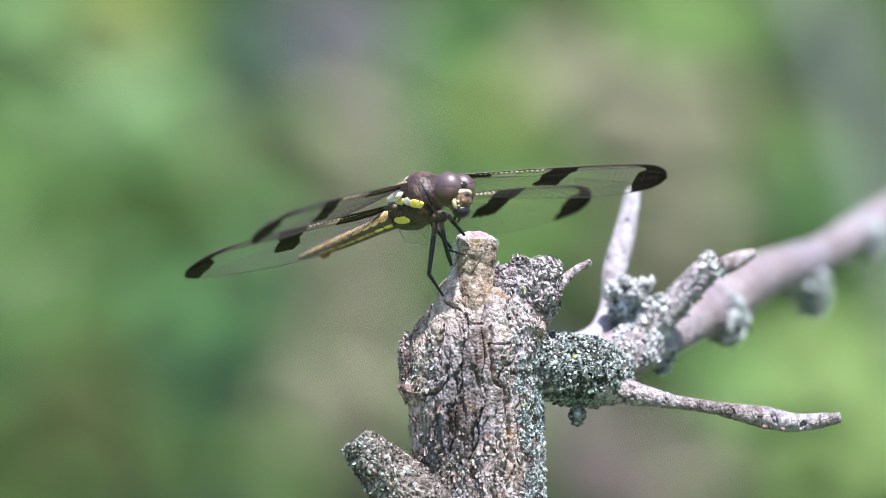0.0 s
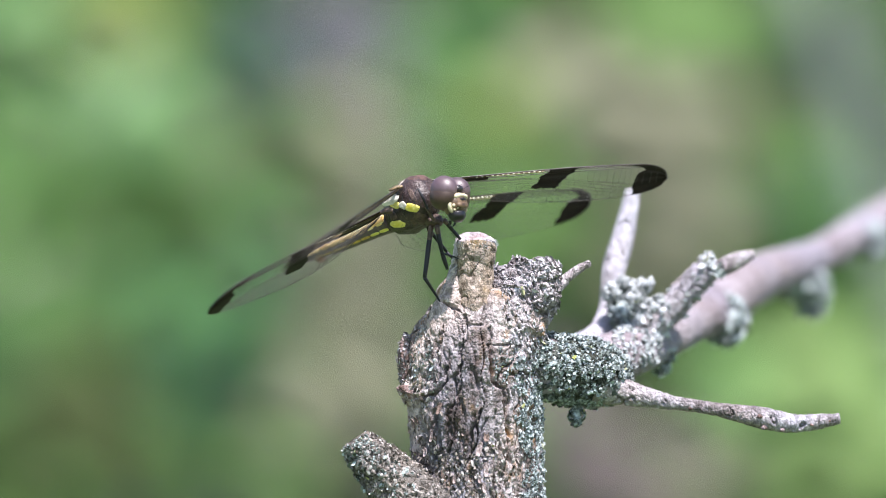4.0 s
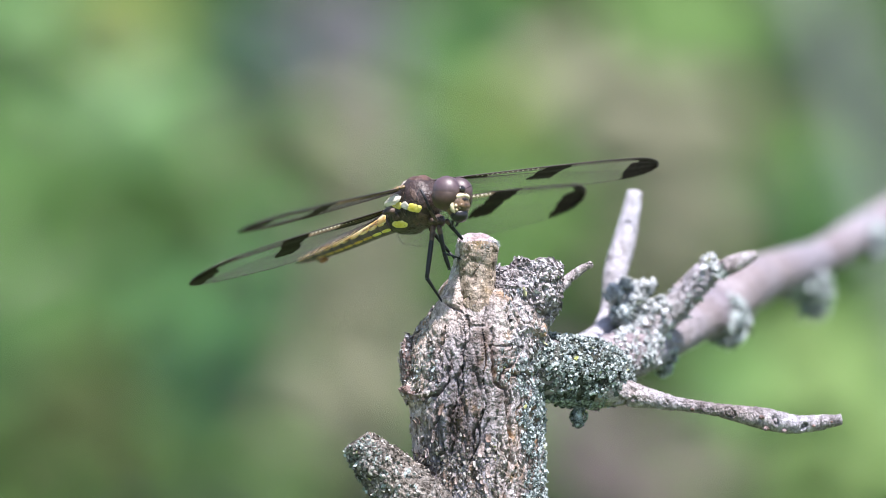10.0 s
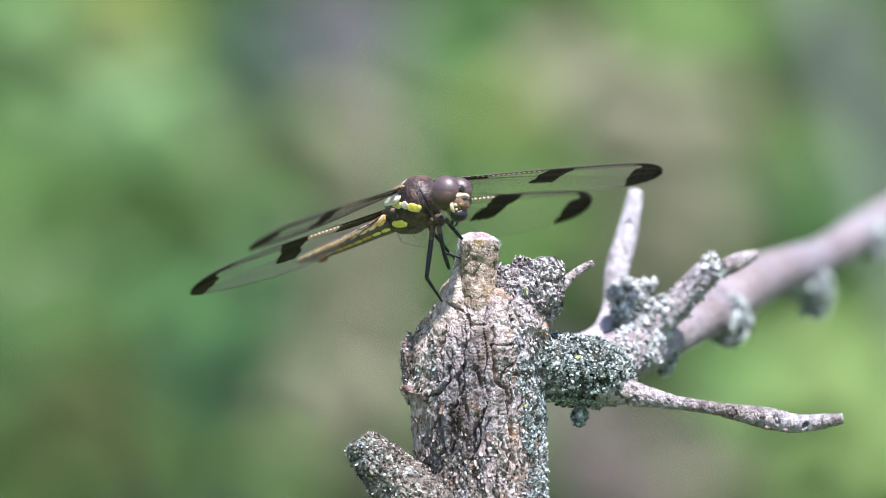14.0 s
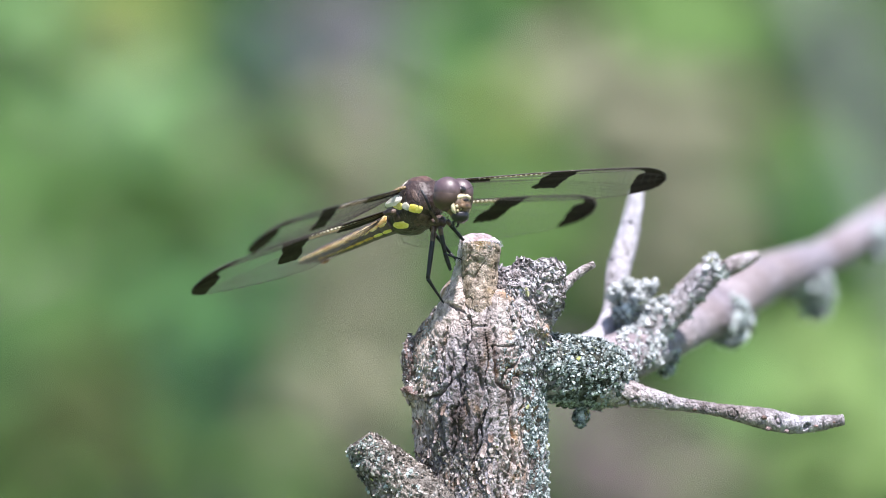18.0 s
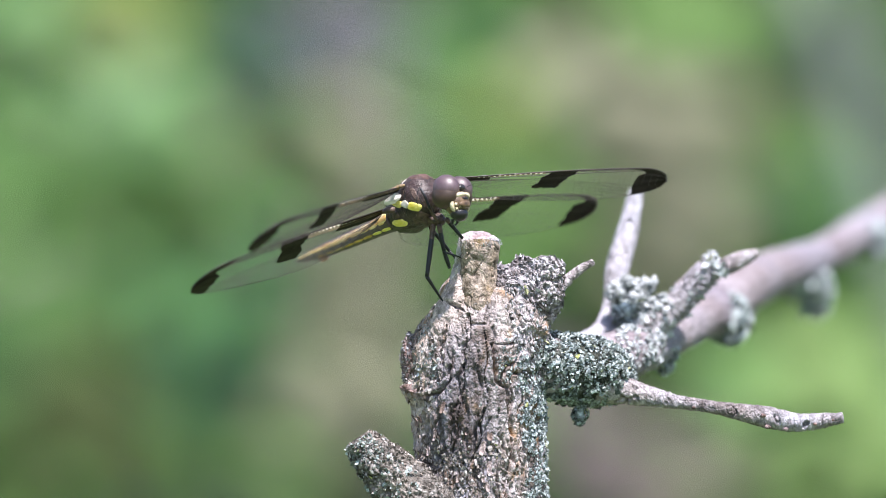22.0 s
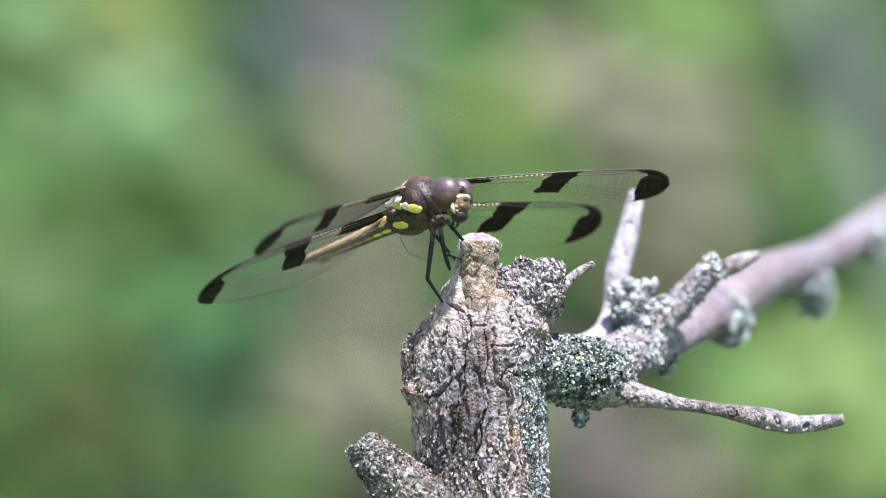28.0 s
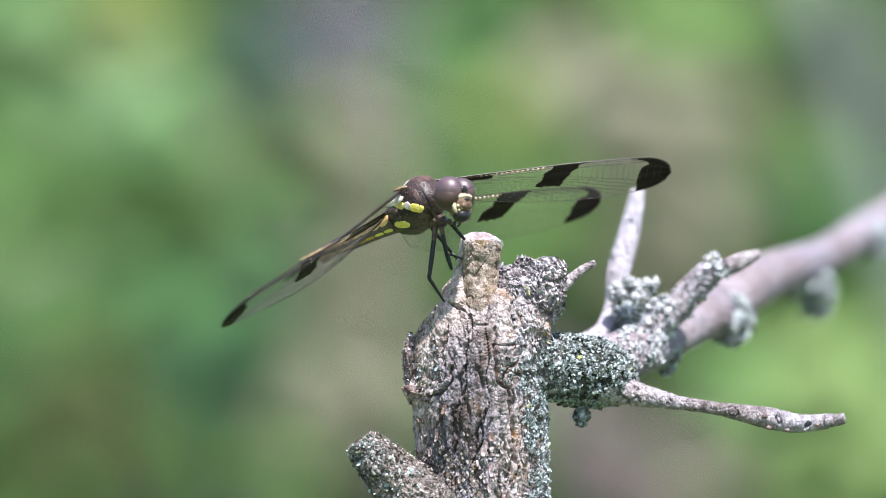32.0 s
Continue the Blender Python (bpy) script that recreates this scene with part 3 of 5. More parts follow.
for kx, ky, kz, kr in ((44.5, 5.6, -28.4, 0.6), (56.8, 4.2, -29.8, 0.8), (57.6, 4.4, -31.8, 0.8), (60.8, 4.6, -32.2, 0.7), (66.0, 4.4, -31.3, 0.5), (69.2, 4.0, -30.6, 0.35)):
    v, f = ball(sight(kx, ky - 0.1, kz), (kr * 0.7, kr * 0.5, kr * 0.5), None, 14, 10, lambda p: 0.3 * noise.noise(p * 2.5))
    mesh_part("knot", v, f, DARKBARK, twig, "dark knot")

# lichens and loose scales
rng = random.Random(4)


def crust(name, grid, outs, pick, count, size, lift, material, parent, label, curl=0.5, flow=(0.3, 0, -1), wide=(0.4, 0.75), tilt=0.28):
    if name == "lichen":
        whole = pick

        def pick(s, a, o, p):
            return whole(s, a, o, p) * min(1.0, max(0.0, 0.65 + 2.0 * noise.noise(Vector(p) * 0.55)))
    v, f = scales(grid, outs, pick, count, size, lift, rng, curl, 7, tilt if "scale" in name else 0.6, flow, wide)
    return mesh_part(name, v, f, material, parent, label, kind="stuff", smooth=False)


def front(o):
    return o[1] < 0.4


# the right edge: a dense strip of lichen
crust("lichen", TG, TO, lambda s, a, o, p: 1.0 if p[0] > 14.3 + 1.6 * noise.noise(Vector(p) * 0.3) and o[1] < 0.5 and p[2] < -23 else 0.0, 12500, 0.21, 1.0, BLUE_LICHEN, trunk, "grey-green crusty lichen", 0.9)
crust("lichen", TG, TO, lambda s, a, o, p: math.exp(-((p[0] + 2.6) ** 2 / 4 + (p[2] + 20.0) ** 2 / 14)) if o[1] < -0.2 else 0, 1000, 0.21, 0.4, BLUE_LICHEN, trunk, "grey-green crusty lichen", 0.9)
crust("lichen", TG, TO, lambda s, a, o, p: math.exp(-((p[0] - 14) ** 2 / 10 + (p[2] + 20.5) ** 2 / 9)) if o[1] < 0.1 else 0, 2400, 0.22, 0.5, BLUE_LICHEN, trunk, "grey-green crusty lichen", 0.9)
# curled scales running down from the knob
crust("bark_scale", TG, TO, lambda s, a, o, p: 1.0 if (p[0] > 10.4 + max(0, -5 - p[2]) * 0.22 + 1.2 * noise.noise(Vector(p) * 0.4) and p[2] > -25 and front(o)) else 0, 1100, 0.42, 0.35, SCALE, trunk, "small loose bark scales", 0.8, (0.55, 0, -1), (0.5, 0.9), 0.40)
crust("bark_scale", TG, TO, lambda s, a, o, p: (0.9 if p[2] < -35 + 3 * noise.noise(Vector(p) * 0.2) else 0.03) if front(o) else 0, 2400, 0.30, 0.25, BROWN_SCALE, trunk, "small loose bark scales", 0.8, (0.3, 0, -1), (0.8, 1.2), 0.36)
crust("bark_scale", TG, TO, lambda s, a, o, p: 1.0 if (o[0] < -0.6 and p[2] < -12) else (0.10 if o[0] < -0.1 and o[1] < 0.2 else 0), 900, 0.42, 0.5, BROWN_SCALE, trunk, "loose flaking bark", 0.9, (-0.2, 0, -1), (0.5, 0.9), 0.42)
crust("bark_scale", KG, KO, lambda s, a, o, p: 1.0 if o[1] < 0.6 else 0, 420, 0.42, 0.35, SCALE, knob, "small loose bark scales", 0.8, (0.8, 0, -0.8), (0.5, 0.9), 0.40)
crust("bark_scale", KG2, KO2, lambda s, a, o, p: 1.0 if o[1] < 0.6 else 0, 300, 0.42, 0.35, SCALE, knob, "small loose bark scales", 0.8, (0.6, 0, -0.8), (0.5, 0.9), 0.40)
crust("bark_scale", KG3, KO3, lambda s, a, o, p: 1.0 if o[1] < 0.6 else 0, 90, 0.40, 0.4, SCALE, knob, "small loose bark scales", 0.8, (0.3, 0, -0.8), (0.5, 0.95), 0.45)
crust("bark_scale", LG, LO, lambda s, a, o, p: 1.0 if o[1] < 0.5 and p[2] > -50 else 0, 900, 0.30, 0.25, BROWN_SCALE, low, "small loose bark scales", 0.8, (0.6, 0, -0.6), (0.8, 1.2), 0.38)
crust("lichen", LG, LO, lambda s, a, o, p: 1.0 if o[1] < 0.3 and o[2] < 0.4 and p[0] < -4 else 0.05, 900, 0.24, 0.35, LICHEN, low, "grey-green crusty lichen", 0.9)
crust("lichen", EG, EO, lambda s, a, o, p: 1.0 if o[1] < 0.7 else 0, 10500, 0.25, 1.3, LICHEN, side, "grey-green tufted lichen", 0.9)
crust("lichen", EG, EO, lambda s, a, o, p: 1.0 if o[1] < 0.5 and o[2] > -0.1 else 0, 2800, 0.25, 1.5, BLUE_LICHEN, side, "pale tufted lichen", 0.9)
for yx, yz in ((23.4, -17.7), (29.6, -26.5)):
    crust("lichen", EG, EO, lambda s, a, o, p: math.exp(-((p[0] - yx) ** 2 + (p[2] - yz) ** 2) / 0.9) if o[1] < 0.2 else 0, 34, 0.5, 1.6, YELLOW_LICHEN, side, "yellow-green lichen spot", 0.9)
crust("lichen", BG, BO_, lambda s, a, o, p: 1.0 if 31 <= p[0] < 40 and o[1] < 0.7 and o[2] > -0.4 else 0, 1500, 0.40, 0.7, PALE_LICHEN, side, "pale tufted lichen", 0.9)
crust("lichen", PG, PO, lambda s, a, o, p: 1.0 if 0.25 < s < 0.5 and o[0] > -0.2 else 0, 110, 0.5, 0.7, PALE_LICHEN, spike, "pale tufted lichen", 0.9)
crust("lichen", FG, FO, lambda s, a, o, p: 1.0 if s < 0.25 else (0.6 if s > 0.82 else 0.10), 420, 0.5, 0.6, PALE_LICHEN, fork, "pale tufted lichen", 0.9)
crust("lichen", WG, WO, lambda s, a, o, p: 1.0 if s < 0.10 else 0.0, 160, 0.40, 0.5, LICHEN, twig, "grey-green tufted lichen", 0.9)


def clump(centre, radii, count, size, material, parent, label):
    """A rounded tuft of lichen lobes hanging on a limb."""
    v, f = ball(centre, radii, None, 24, 16, lambda p: 0.22 * noise.noise(p * 2.2))
    g = v.reshape(17, 24, 3)
    o = g - np.asarray(centre)
    o /= np.linalg.norm(o, axis=2)[:, :, None]
    lobes = scales(g, o, lambda s, a, q, p: min(1.0, max(0.1, 0.7 + 1.5 * noise.noise(Vector(p) * 1.1))), round(count * 1.5), size, size * 1.6, rng, 0.6)
    core = (v - np.asarray(centre)) * 0.7 + np.asarray(centre)
    v, f = join([(core, f), lobes])
    mesh_part("lichen", v, f, material, parent, label, kind="stuff")


for cx, cy, cz, rx, rz, n_, kind in ((30.6, 27, -8.0, 1.3, 1.2, 140, PALE_LICHEN), (32.6, 28, -6.4, 1.5, 0.9, 90, PALE_LICHEN), (36.4, 28, -6.6, 1.3, 0.9, 80, PALE_LICHEN),
                                     (34.8, 27, -9.0, 1.6, 1.5, 120, PALE_LICHEN), (32.4, 26, -11.6, 1.9, 1.6, 200, BLUE_LICHEN), (36.2, 28, -12.4, 2.2, 2.0, 170, PALE_LICHEN),
                                     (37.6, 30, -16.0, 2.2, 2.6, 200, BLUE_LICHEN), (39.4, 32, -18.8, 1.9, 3.4, 190, BLUE_LICHEN), (35.6, 27, -12.6, 3.6, 3.4, 330, PALE_LICHEN), (39.4, 27, -11.0, 2.2, 2.2, 160, PALE_LICHEN), (34.5, 28, -15.2, 2.4, 1.6, 160, PALE_LICHEN)):
    clump(sight(cx, cy, cz), (rx, 1.7, rz), round(n_ * 1.7), 0.44, kind, side, "pale tufted lichen")
clump(sight(51.2, 62, -13.0), (3.0, 3, 3.8), 260, 0.8, BLUE_LICHEN, side, "pale tufted lichen")
clump(sight(66.2, 118, -8.3), (2.6, 3, 3.9), 180, 0.8, BLUE_LICHEN, side, "pale tufted lichen")
clump(sight(63.2, 112, -7.0), (2.4, 2.4, 1.6), 120, 0.8, LICHEN, side, "grey-green tufted lichen")
clump(sight(77, 150, 1.2), (2.2, 3, 2.6), 140, 0.8, BLUE_LICHEN, side, "pale tufted lichen")
clump(sight(24.4, 7, -29.6), (1.2, 1.0, 1.6), 260, 0.3, LICHEN, side, "grey-green tufted lichen")
clump(sight(23, 8, -24.5), (4.2, 4, 3.2), 2000, 0.3, LICHEN, side, "grey-green tufted lichen")

# a dark knot and a peeling edge on the stump
v, f = ball((-4.7, -0.8, -25.4), (2.5, 1.7, 1.15), Matrix.Rotation(radians(8), 3, "Y"), 40, 26, lambda p: 0.35 * noise.noise(p * 1.1) + 0.2 * noise.noise(p * 3.1))
mesh_part("knot", v, f, DARKBARK, trunk, "dark red-brown knot")
v, f = ball((-6.1, 0.6, -19.3), (1.0, 1.3, 3.7), Matrix.Rotation(radians(6), 3, "Y"), 40, 40, lambda p: 0.4 * noise.noise(p * 1.2) + 0.25 * noise.noise(p * 3.3))
peel = mesh_part("peeling_edge", v, f, DARKBARK, trunk, "dark peeling edge of bark")
g_ = v.reshape(41, 40, 3)
o_ = g_ - np.array((-6.1, 0.6, -19.3))
o_ /= np.linalg.norm(o_, axis=2)[:, :, None]
crust("bark_scale", g_, o_, lambda s, a, o, p: 1.0, 260, 0.34, 0.4, SCALE, peel, "loose flaking bark", 0.8)

# flakes of bark standing off the stump
FLAKE, nt_, b_ = shader("curled bark flake", 0.85, 0.2)
info = nt_.nodes.new("ShaderNodeObjectInfo")
nt_.links.new(blend(nt_, 0.9, ramp(nt_, info.outputs["Random"], (0.0, (0.16, 0.11, 0.09)), (0.5, (0.28, 0.22, 0.20)), (1.0, (0.42, 0.36, 0.36))),
                    ramp(nt_, grain(nt_, 1100, 4), (0.36, (0.35, 0.32, 0.3)), (0.64, (1.5, 1.45, 1.45))), "MULTIPLY"), b_.inputs["Base Color"])
relief(nt_, b_, grain(nt_, 1500, 4), 0.0004)


def flake_mesh(seed):
    r = random.Random(seed)
    n, m = 9, 5
    ln, wd = r.uniform(2.0, 4.2), r.uniform(0.8, 1.5)
    vs, fs = [], []
    for lay in (0, 1):
        for i in range(n):
            for j in range(m):
                u, w = i / (n - 1) * 2 - 1, j / (m - 1) * 2 - 1
                edge = 1 - 0.35 * abs(u) ** 3 + 0.18 * noise.noise(Vector((u * 2, seed, w)))
                z = 0.35 * abs(w) ** 2 + 0.45 * max(0, u) ** 3 + 0.10 * noise.noise(Vector((u * 3, w * 3, seed)))
                vs.append((u * ln / 2, w * wd / 2 * edge, z - 0.22 * lay))
    q = n * m
    for i in range(n - 1):
        for j in range(m - 1):
            a = i * m + j
            fs += [(a, a + m, a + m + 1, a + 1), (q + a, q + a + 1, q + a + m + 1, q + a + m)]
    rim = [i * m for i in range(n)] + [(n - 1) * m + j for j in range(1, m)] + [i * m + m - 1 for i in range(n - 2, -1, -1)] + [j for j in range(m - 2, 0, -1)]
    for a, b in zip(rim, rim[1:] + rim[:1]):
        fs.append((b, a, q + a, q + b))
    me = bpy.data.meshes.new("bark_flake")
    me.from_pydata([tuple(c * MM for c in p) for p in vs], [], fs)
    me.materials.append(FLAKE)
    return me


flakes = [flake_mesh(k) for k in range(7)]
made = 0
while made < 48:
    i, j = rng.randrange(50, TG.shape[0] - 4), rng.randrange(TG.shape[1])
    o = Vector(TO[i, j])
    if o.y > 0.15 or o.x > 0.4 or TG[i, j][2] > -17 or (TG[i, j][2] > -31 and o.x > -0.35):
        continue
    ob = new("bark_flake", flakes[made % 7])
    ob.parent = trunk
    way = (Vector((rng.gauss(0, 0.25), 0, -1)) - o * Vector((0, 0, -1)).dot(o)).normalized()
    if rng.random() < 0.5:
        way = -way
    ob.matrix_basis = Matrix.Translation((Vector(TG[i, j]) + o * 0.15) * MM) @ Matrix((way, o.cross(way), o)).transposed().to_4x4() @ Matrix.Scale(rng.uniform(0.35, 0.75), 4)
    made += 1

# ---- the dragonfly ----
O = Vector((-4.195, -2.0, 8.09))
BODY = pose(0, 0, 0, 0, -14.602, -56.476).to_3x3()
BT = BODY.transposed()


def own(x, y, z):
    """A place given in millimetres about the stub's top, in the dragonfly's own space (x ahead, y to its left, z up)."""
    q = BT @ (Vector((x, y, z)) - O)
    return np.array(q)


fly = new("dragonfly")
tagged(fly, "brown dragonfly with yellow side spots and dark-patched clear wings, perched", "dragonfly")


BOXY = 2.6


def thorax_push(p):
    """A ball squared off a little, with uneven plates."""
    q = (abs(p.x) ** BOXY + abs(p.y) ** BOXY + abs(p.z) ** BOXY) ** (-1 / BOXY)
    return q * (1 + 0.035 * noise.noise(p * 3) + 0.02 * noise.noise(p * 8)) - 1


TH_R = (6.2, 3.9, 4.15)
TH_TURN = Matrix.Rotation(radians(-14), 3, "Y")
TH_C = Vector(own(-4.9, -1.4, 7.5))
v, f = ball(TH_C, TH_R, TH_TURN, 80, 56, thorax_push)
thorax = mesh_part("thorax", v, f, PLATE, fly, "dark brown thorax with yellow spots")
v, f = ball(TH_C + TH_TURN @ Vector((1.5, 0, 0.62)), (4.4, 3.2, 3.65), TH_TURN, 64, 44, thorax_push)
mesh_part("thorax_back", v, f, THORAX, thorax, "brown hairy back")


def skin(x, z):
    """Where the line of sight through that place meets the thorax, in its own space, and the way out there."""
    e, w = BT @ (Vector((x, -20, z)) - O) - TH_C, BT @ Vector((0, 1, 0))
    e, w = TH_TURN.transposed() @ e, TH_TURN.transposed() @ w

    def over(q):
        return sum(abs(q[i] / TH_R[i]) ** BOXY for i in range(3)) - 1
    t = 0.0
    while over(e + w * t) > 0 and t < 22:
        t += 0.05
    q = e + w * t
    n = Vector([math.copysign(abs(q[i] / TH_R[i]) ** (BOXY - 1) / TH_R[i], q[i]) for i in range(3)]).normalized()
    return TH_C + TH_TURN @ q, TH_TURN @ n


def patch(name, x, z, half_long, half_wide, lean, material, label, rise=0.03):
    """A rounded patch laid on the side of the thorax; lean in degrees from level."""
    vs, fs, nu = [], [], 22
    cs, sn = math.cos(radians(lean)), math.sin(radians(lean))
    for k in range(6):
        q = k / 5
        for j in range(nu):
            a = 2 * math.pi * j / nu
            e = 1 + 0.22 * noise.noise(Vector((math.cos(a) * 1.3, math.sin(a) * 1.3, x)))
            u, w = math.copysign(abs(math.cos(a)) ** 0.75, math.cos(a)) * half_long * q * e, math.copysign(abs(math.sin(a)) ** 0.75, math.sin(a)) * half_wide * q * e
            p, n = skin(x + u * cs - w * sn, z + u * sn + w * cs)
            vs.append(tuple(p + n * (0.13 + rise * (1 - q ** 3) - (0.3 if k == 5 else 0))))
    for k in range(5):
        for j in range(nu):
            fs.append((k * nu + j, (k + 1) * nu + j, (k + 1) * nu + (j + 1) % nu, k * nu + (j + 1) % nu))
    return mesh_part(name, vs, fs, material, thorax, label)


patch("side_plate", -3.0, 5.0, 2.2, 1.1, -30, COXA, "dull brown underside plate", 0.1)
patch("side_plate", -4.9, 9.3, 1.5, 0.55, -62, COXA, "lighter brown side plate", 0.02)
patch("side_plate", -8.2, 5.6, 1.0, 0.6, -75, COXA, "lighter brown side plate", 0.02)
patch("side_plate", -4.6, 4.6, 1.0, 0.5, -60, COXA, "lighter brown side plate", 0.02)
patch("yellow_spot", -8.0, 7.75, 1.15, 0.70, -26, YELLOW, "lemon yellow spot")
patch("yellow_spot", -4.9, 7.15, 1.45, 0.88, -12, YELLOW, "lemon yellow spot")
patch("pale_spot", -6.5, 7.55, 0.85, 0.72, -35, WHITE, "whitish spot", 0.05)
patch("yellow_spot", -7.4, 4.25, 1.5, 0.66, -3, YELLOW, "lemon yellow spot")
for line in (((-3.6, 11.2), (-4.4, 9.4), (-4.2, 7.2), (-2.6, 5.0)), ((-6.0, 10.8), (-6.6, 9.0), (-6.3, 6.2), (-5.2, 3.9)), ((-2.2, 10.6), (-2.4, 8.4), (-1.4, 6.2))):
    pts_ = [skin(*q) for q in line]
    v, f = tube([tuple(p + n * 0.02) for p, n in pts_], [0.11] * len(pts_), 8, 16)
    mesh_part("seam", v, f, BLACK, thorax, "dark seam between the side plates")
for name_, mat_, lab_, line, rad_ in (
        ("wing_root", GILT_VEIN, "golden brown wing root", ((-6.6, -5.2, 10.9), (-7.6, -5.4, 10.7), (-9.0, -5.4, 10.2)), (0.25, 0.36, 0.22)),
        ("wing_root", COXA, "brown wing root", ((-8.3, -4.6, 6.6), (-9.4, -4.5, 6.6), (-10.4, -4.2, 6.2)), (0.5, 0.6, 0.35)),
        # whitish tube added for the light caught along the shoulder's edge
        ("shoulder_rim", WHITE, "light on the shoulder's top edge, as a thin whitish tube", ((-7.2, -3.6, 11.1), (-6.2, -3.2, 12.0), (-4.4, -3.0, 12.35), (-2.0, -3.4, 12.3)), (0.08, 0.13, 0.13, 0.06)),
        ("folded_leg", LEG, "folded dark front leg", ((-3.8, -8.8, 10.4), (-3.0, -9.2, 8.9), (-2.2, -8.6, 6.9)), (0.2, 0.27, 0.24)),
        ("folded_leg", COXA, "reddish brown joint of the front leg", ((-2.3, -8.6, 7.0), (-1.6, -8.0, 5.8), (-1.0, -7.0, 4.9)), (0.22, 0.32, 0.3))):
    v, f = tube([own(*q) for q in line], rad_, 14, 18)
    mesh_part(name_, v, f, mat_, thorax, lab_)
# the pale membrane at the root of the wings, a thin uneven flap
flap = ball((-8.6, -4.9, 8.55), (1.65, 0.4, 0.72), Matrix.Rotation(radians(-33), 3, "Y"), 32, 20, lambda p: 0.35 * noise.noise(p * 1.4) + 0.12 * noise.noise(p * 4))
mesh_part("wing_root", [own(*p) for p in flap[0]], flap[1], WHITE, thorax, "whitish wing root")
v, f = ball(own(-1.3, -3.8, 5.1), (2.5, 1.7, 1.25), Matrix.Rotation(radians(28), 3, "Y"), 36, 24, lambda p: 0.12 * noise.noise(p * 3) + 0.06 * noise.noise(p * 7))
mesh_part("breast", v, f, COXA, thorax, "dull brown breast between the legs")
# short hairs on the back and sides
hair = []
for _ in range(1300):
    d = Vector((rng.gauss(0.1, 0.8), rng.gauss(0, 0.8), rng.gauss(0.45, 0.7))).normalized()
    q = TH_C + TH_TURN @ Vector([d[i] * TH_R[i] * (1 + thorax_push(d)) for i in range(3)])
    e = q + (d + Vector((rng.gauss(0, 0.5), rng.gauss(0, 0.5), rng.gauss(0, 0.4)))) * rng.uniform(0.15, 0.5)
    s = Vector((0.02, 0.0, 0.02))
    hair.append(([q - s, q + s, q + Vector((0, 0.04, 0)), e], [(0, 1, 3), (1, 2, 3), (2, 0, 3)]))
v, f = join(hair)
mesh_part("hairs", v, f, HAIR, thorax, "short pale brown hairs", kind="stuff")

# head
HC = Vector(own(1.9, -9.6, 9.5))
HEAD = pose(0, 0, 0, 0, 16, 17).to_3x3()


def hp(x, y, z):
    return HC + HEAD @ Vector((x, y, z))


v, f = ball(hp(-0.6, 0, -0.3), (2.1, 2.9, 2.9), HEAD, 32, 20)
head = mesh_part("head", v, f, FACE, fly, "round head with big purple-brown eyes")
for sy in (1, -1):
    tw = HEAD @ Matrix.Rotation(radians(16 * sy), 3, "X")
    v, f = ball(hp(-0.15, 1.80 * sy, 0.85), (2.52, 2.12, 2.38), tw, 52, 34, lambda p: -0.03 * max(0, p.z) ** 2)
    eye = mesh_part("eye", v, f, EYE, head, "glossy purple-brown compound eye")
    v, f = ball(hp(-0.17, 1.84 * sy, -0.35), (2.54, 2.16, 2.62), tw, 44, 30)
    mesh_part("lower_eye", v, f, EYE_LOW, eye, "brown lower half of the eye")
v, f = ball(hp(1.7, 0, 1.05), (0.75, 0.95, 0.60), HEAD, 24, 16, lambda p: 0.1 * noise.noise(p * 3))
mesh_part("vertex", v, f, BLACK, head, "black bump between the eyes")
# the face: a broad brown dome, cream along the brow and down its sides
FACE_C, FACE_R = (1.15, 0, -1.75), (2.05, 2.35, 2.35)


def face_at(side_, down, out=0.0):
    """A place on the face dome: degrees round to the side and down from level."""
    a, e = radians(side_), radians(-down)
    d = (math.cos(a) * math.cos(e), math.sin(a) * math.cos(e), math.sin(e))
    return hp(*[FACE_C[i] + d[i] * (FACE_R[i] + out) for i in range(3)])


v, f = ball(hp(*FACE_C), FACE_R, HEAD, 44, 30, lambda p: 0.05 * noise.noise(p * 4))
mesh_part("face", v, f, FACE, head, "brown face plate")
v, f = tube([face_at(a_, -46 + 0.004 * a_ * a_) for a_ in range(-66, 67, 12)], [0.2, 0.36, 0.42, 0.40, 0.36, 0.28, 0.28, 0.36, 0.40, 0.42, 0.36, 0.2], 12, 48)
mesh_part("brow", v, f, CREAM, head, "cream yellow brow band")
v, f = ball(face_at(0, -28, -0.35), (0.5, 1.0, 0.34), HEAD, 24, 14, lambda p: 0.08 * noise.noise(p * 4))
mesh_part("forehead", v, f, BLACK, head, "shiny blackish forehead")
v, f = ball(face_at(0, 4, -0.3), (0.6, 1.5, 0.7), HEAD, 24, 14, lambda p: 0.08 * noise.noise(p * 4))
mesh_part("nose", v, f, FACE, head, "brown middle of the face")
for sy in (1, -1):
    v, f = tube([face_at(70 * sy, -16), face_at(72 * sy, 4), face_at(68 * sy, 24), face_at(58 * sy, 40)], [0.2, 0.36, 0.36, 0.15], 10, 16)
    mesh_part("cheek", v, f, CREAM, head, "cream cheek band")
    for a_, d_, r_ in ((52, 6, 0.34), (46, 26, 0.30), (30, 16, 0.22)):
        v, f = ball(face_at(a_ * sy, d_, -0.1), (r_ * 0.7, r_, r_ * 0.75), HEAD, 14, 10, lambda p: 0.15 * noise.noise(p * 3))
        mesh_part("cheek_spot", v, f, CREAM, head, "cream cheek spot")
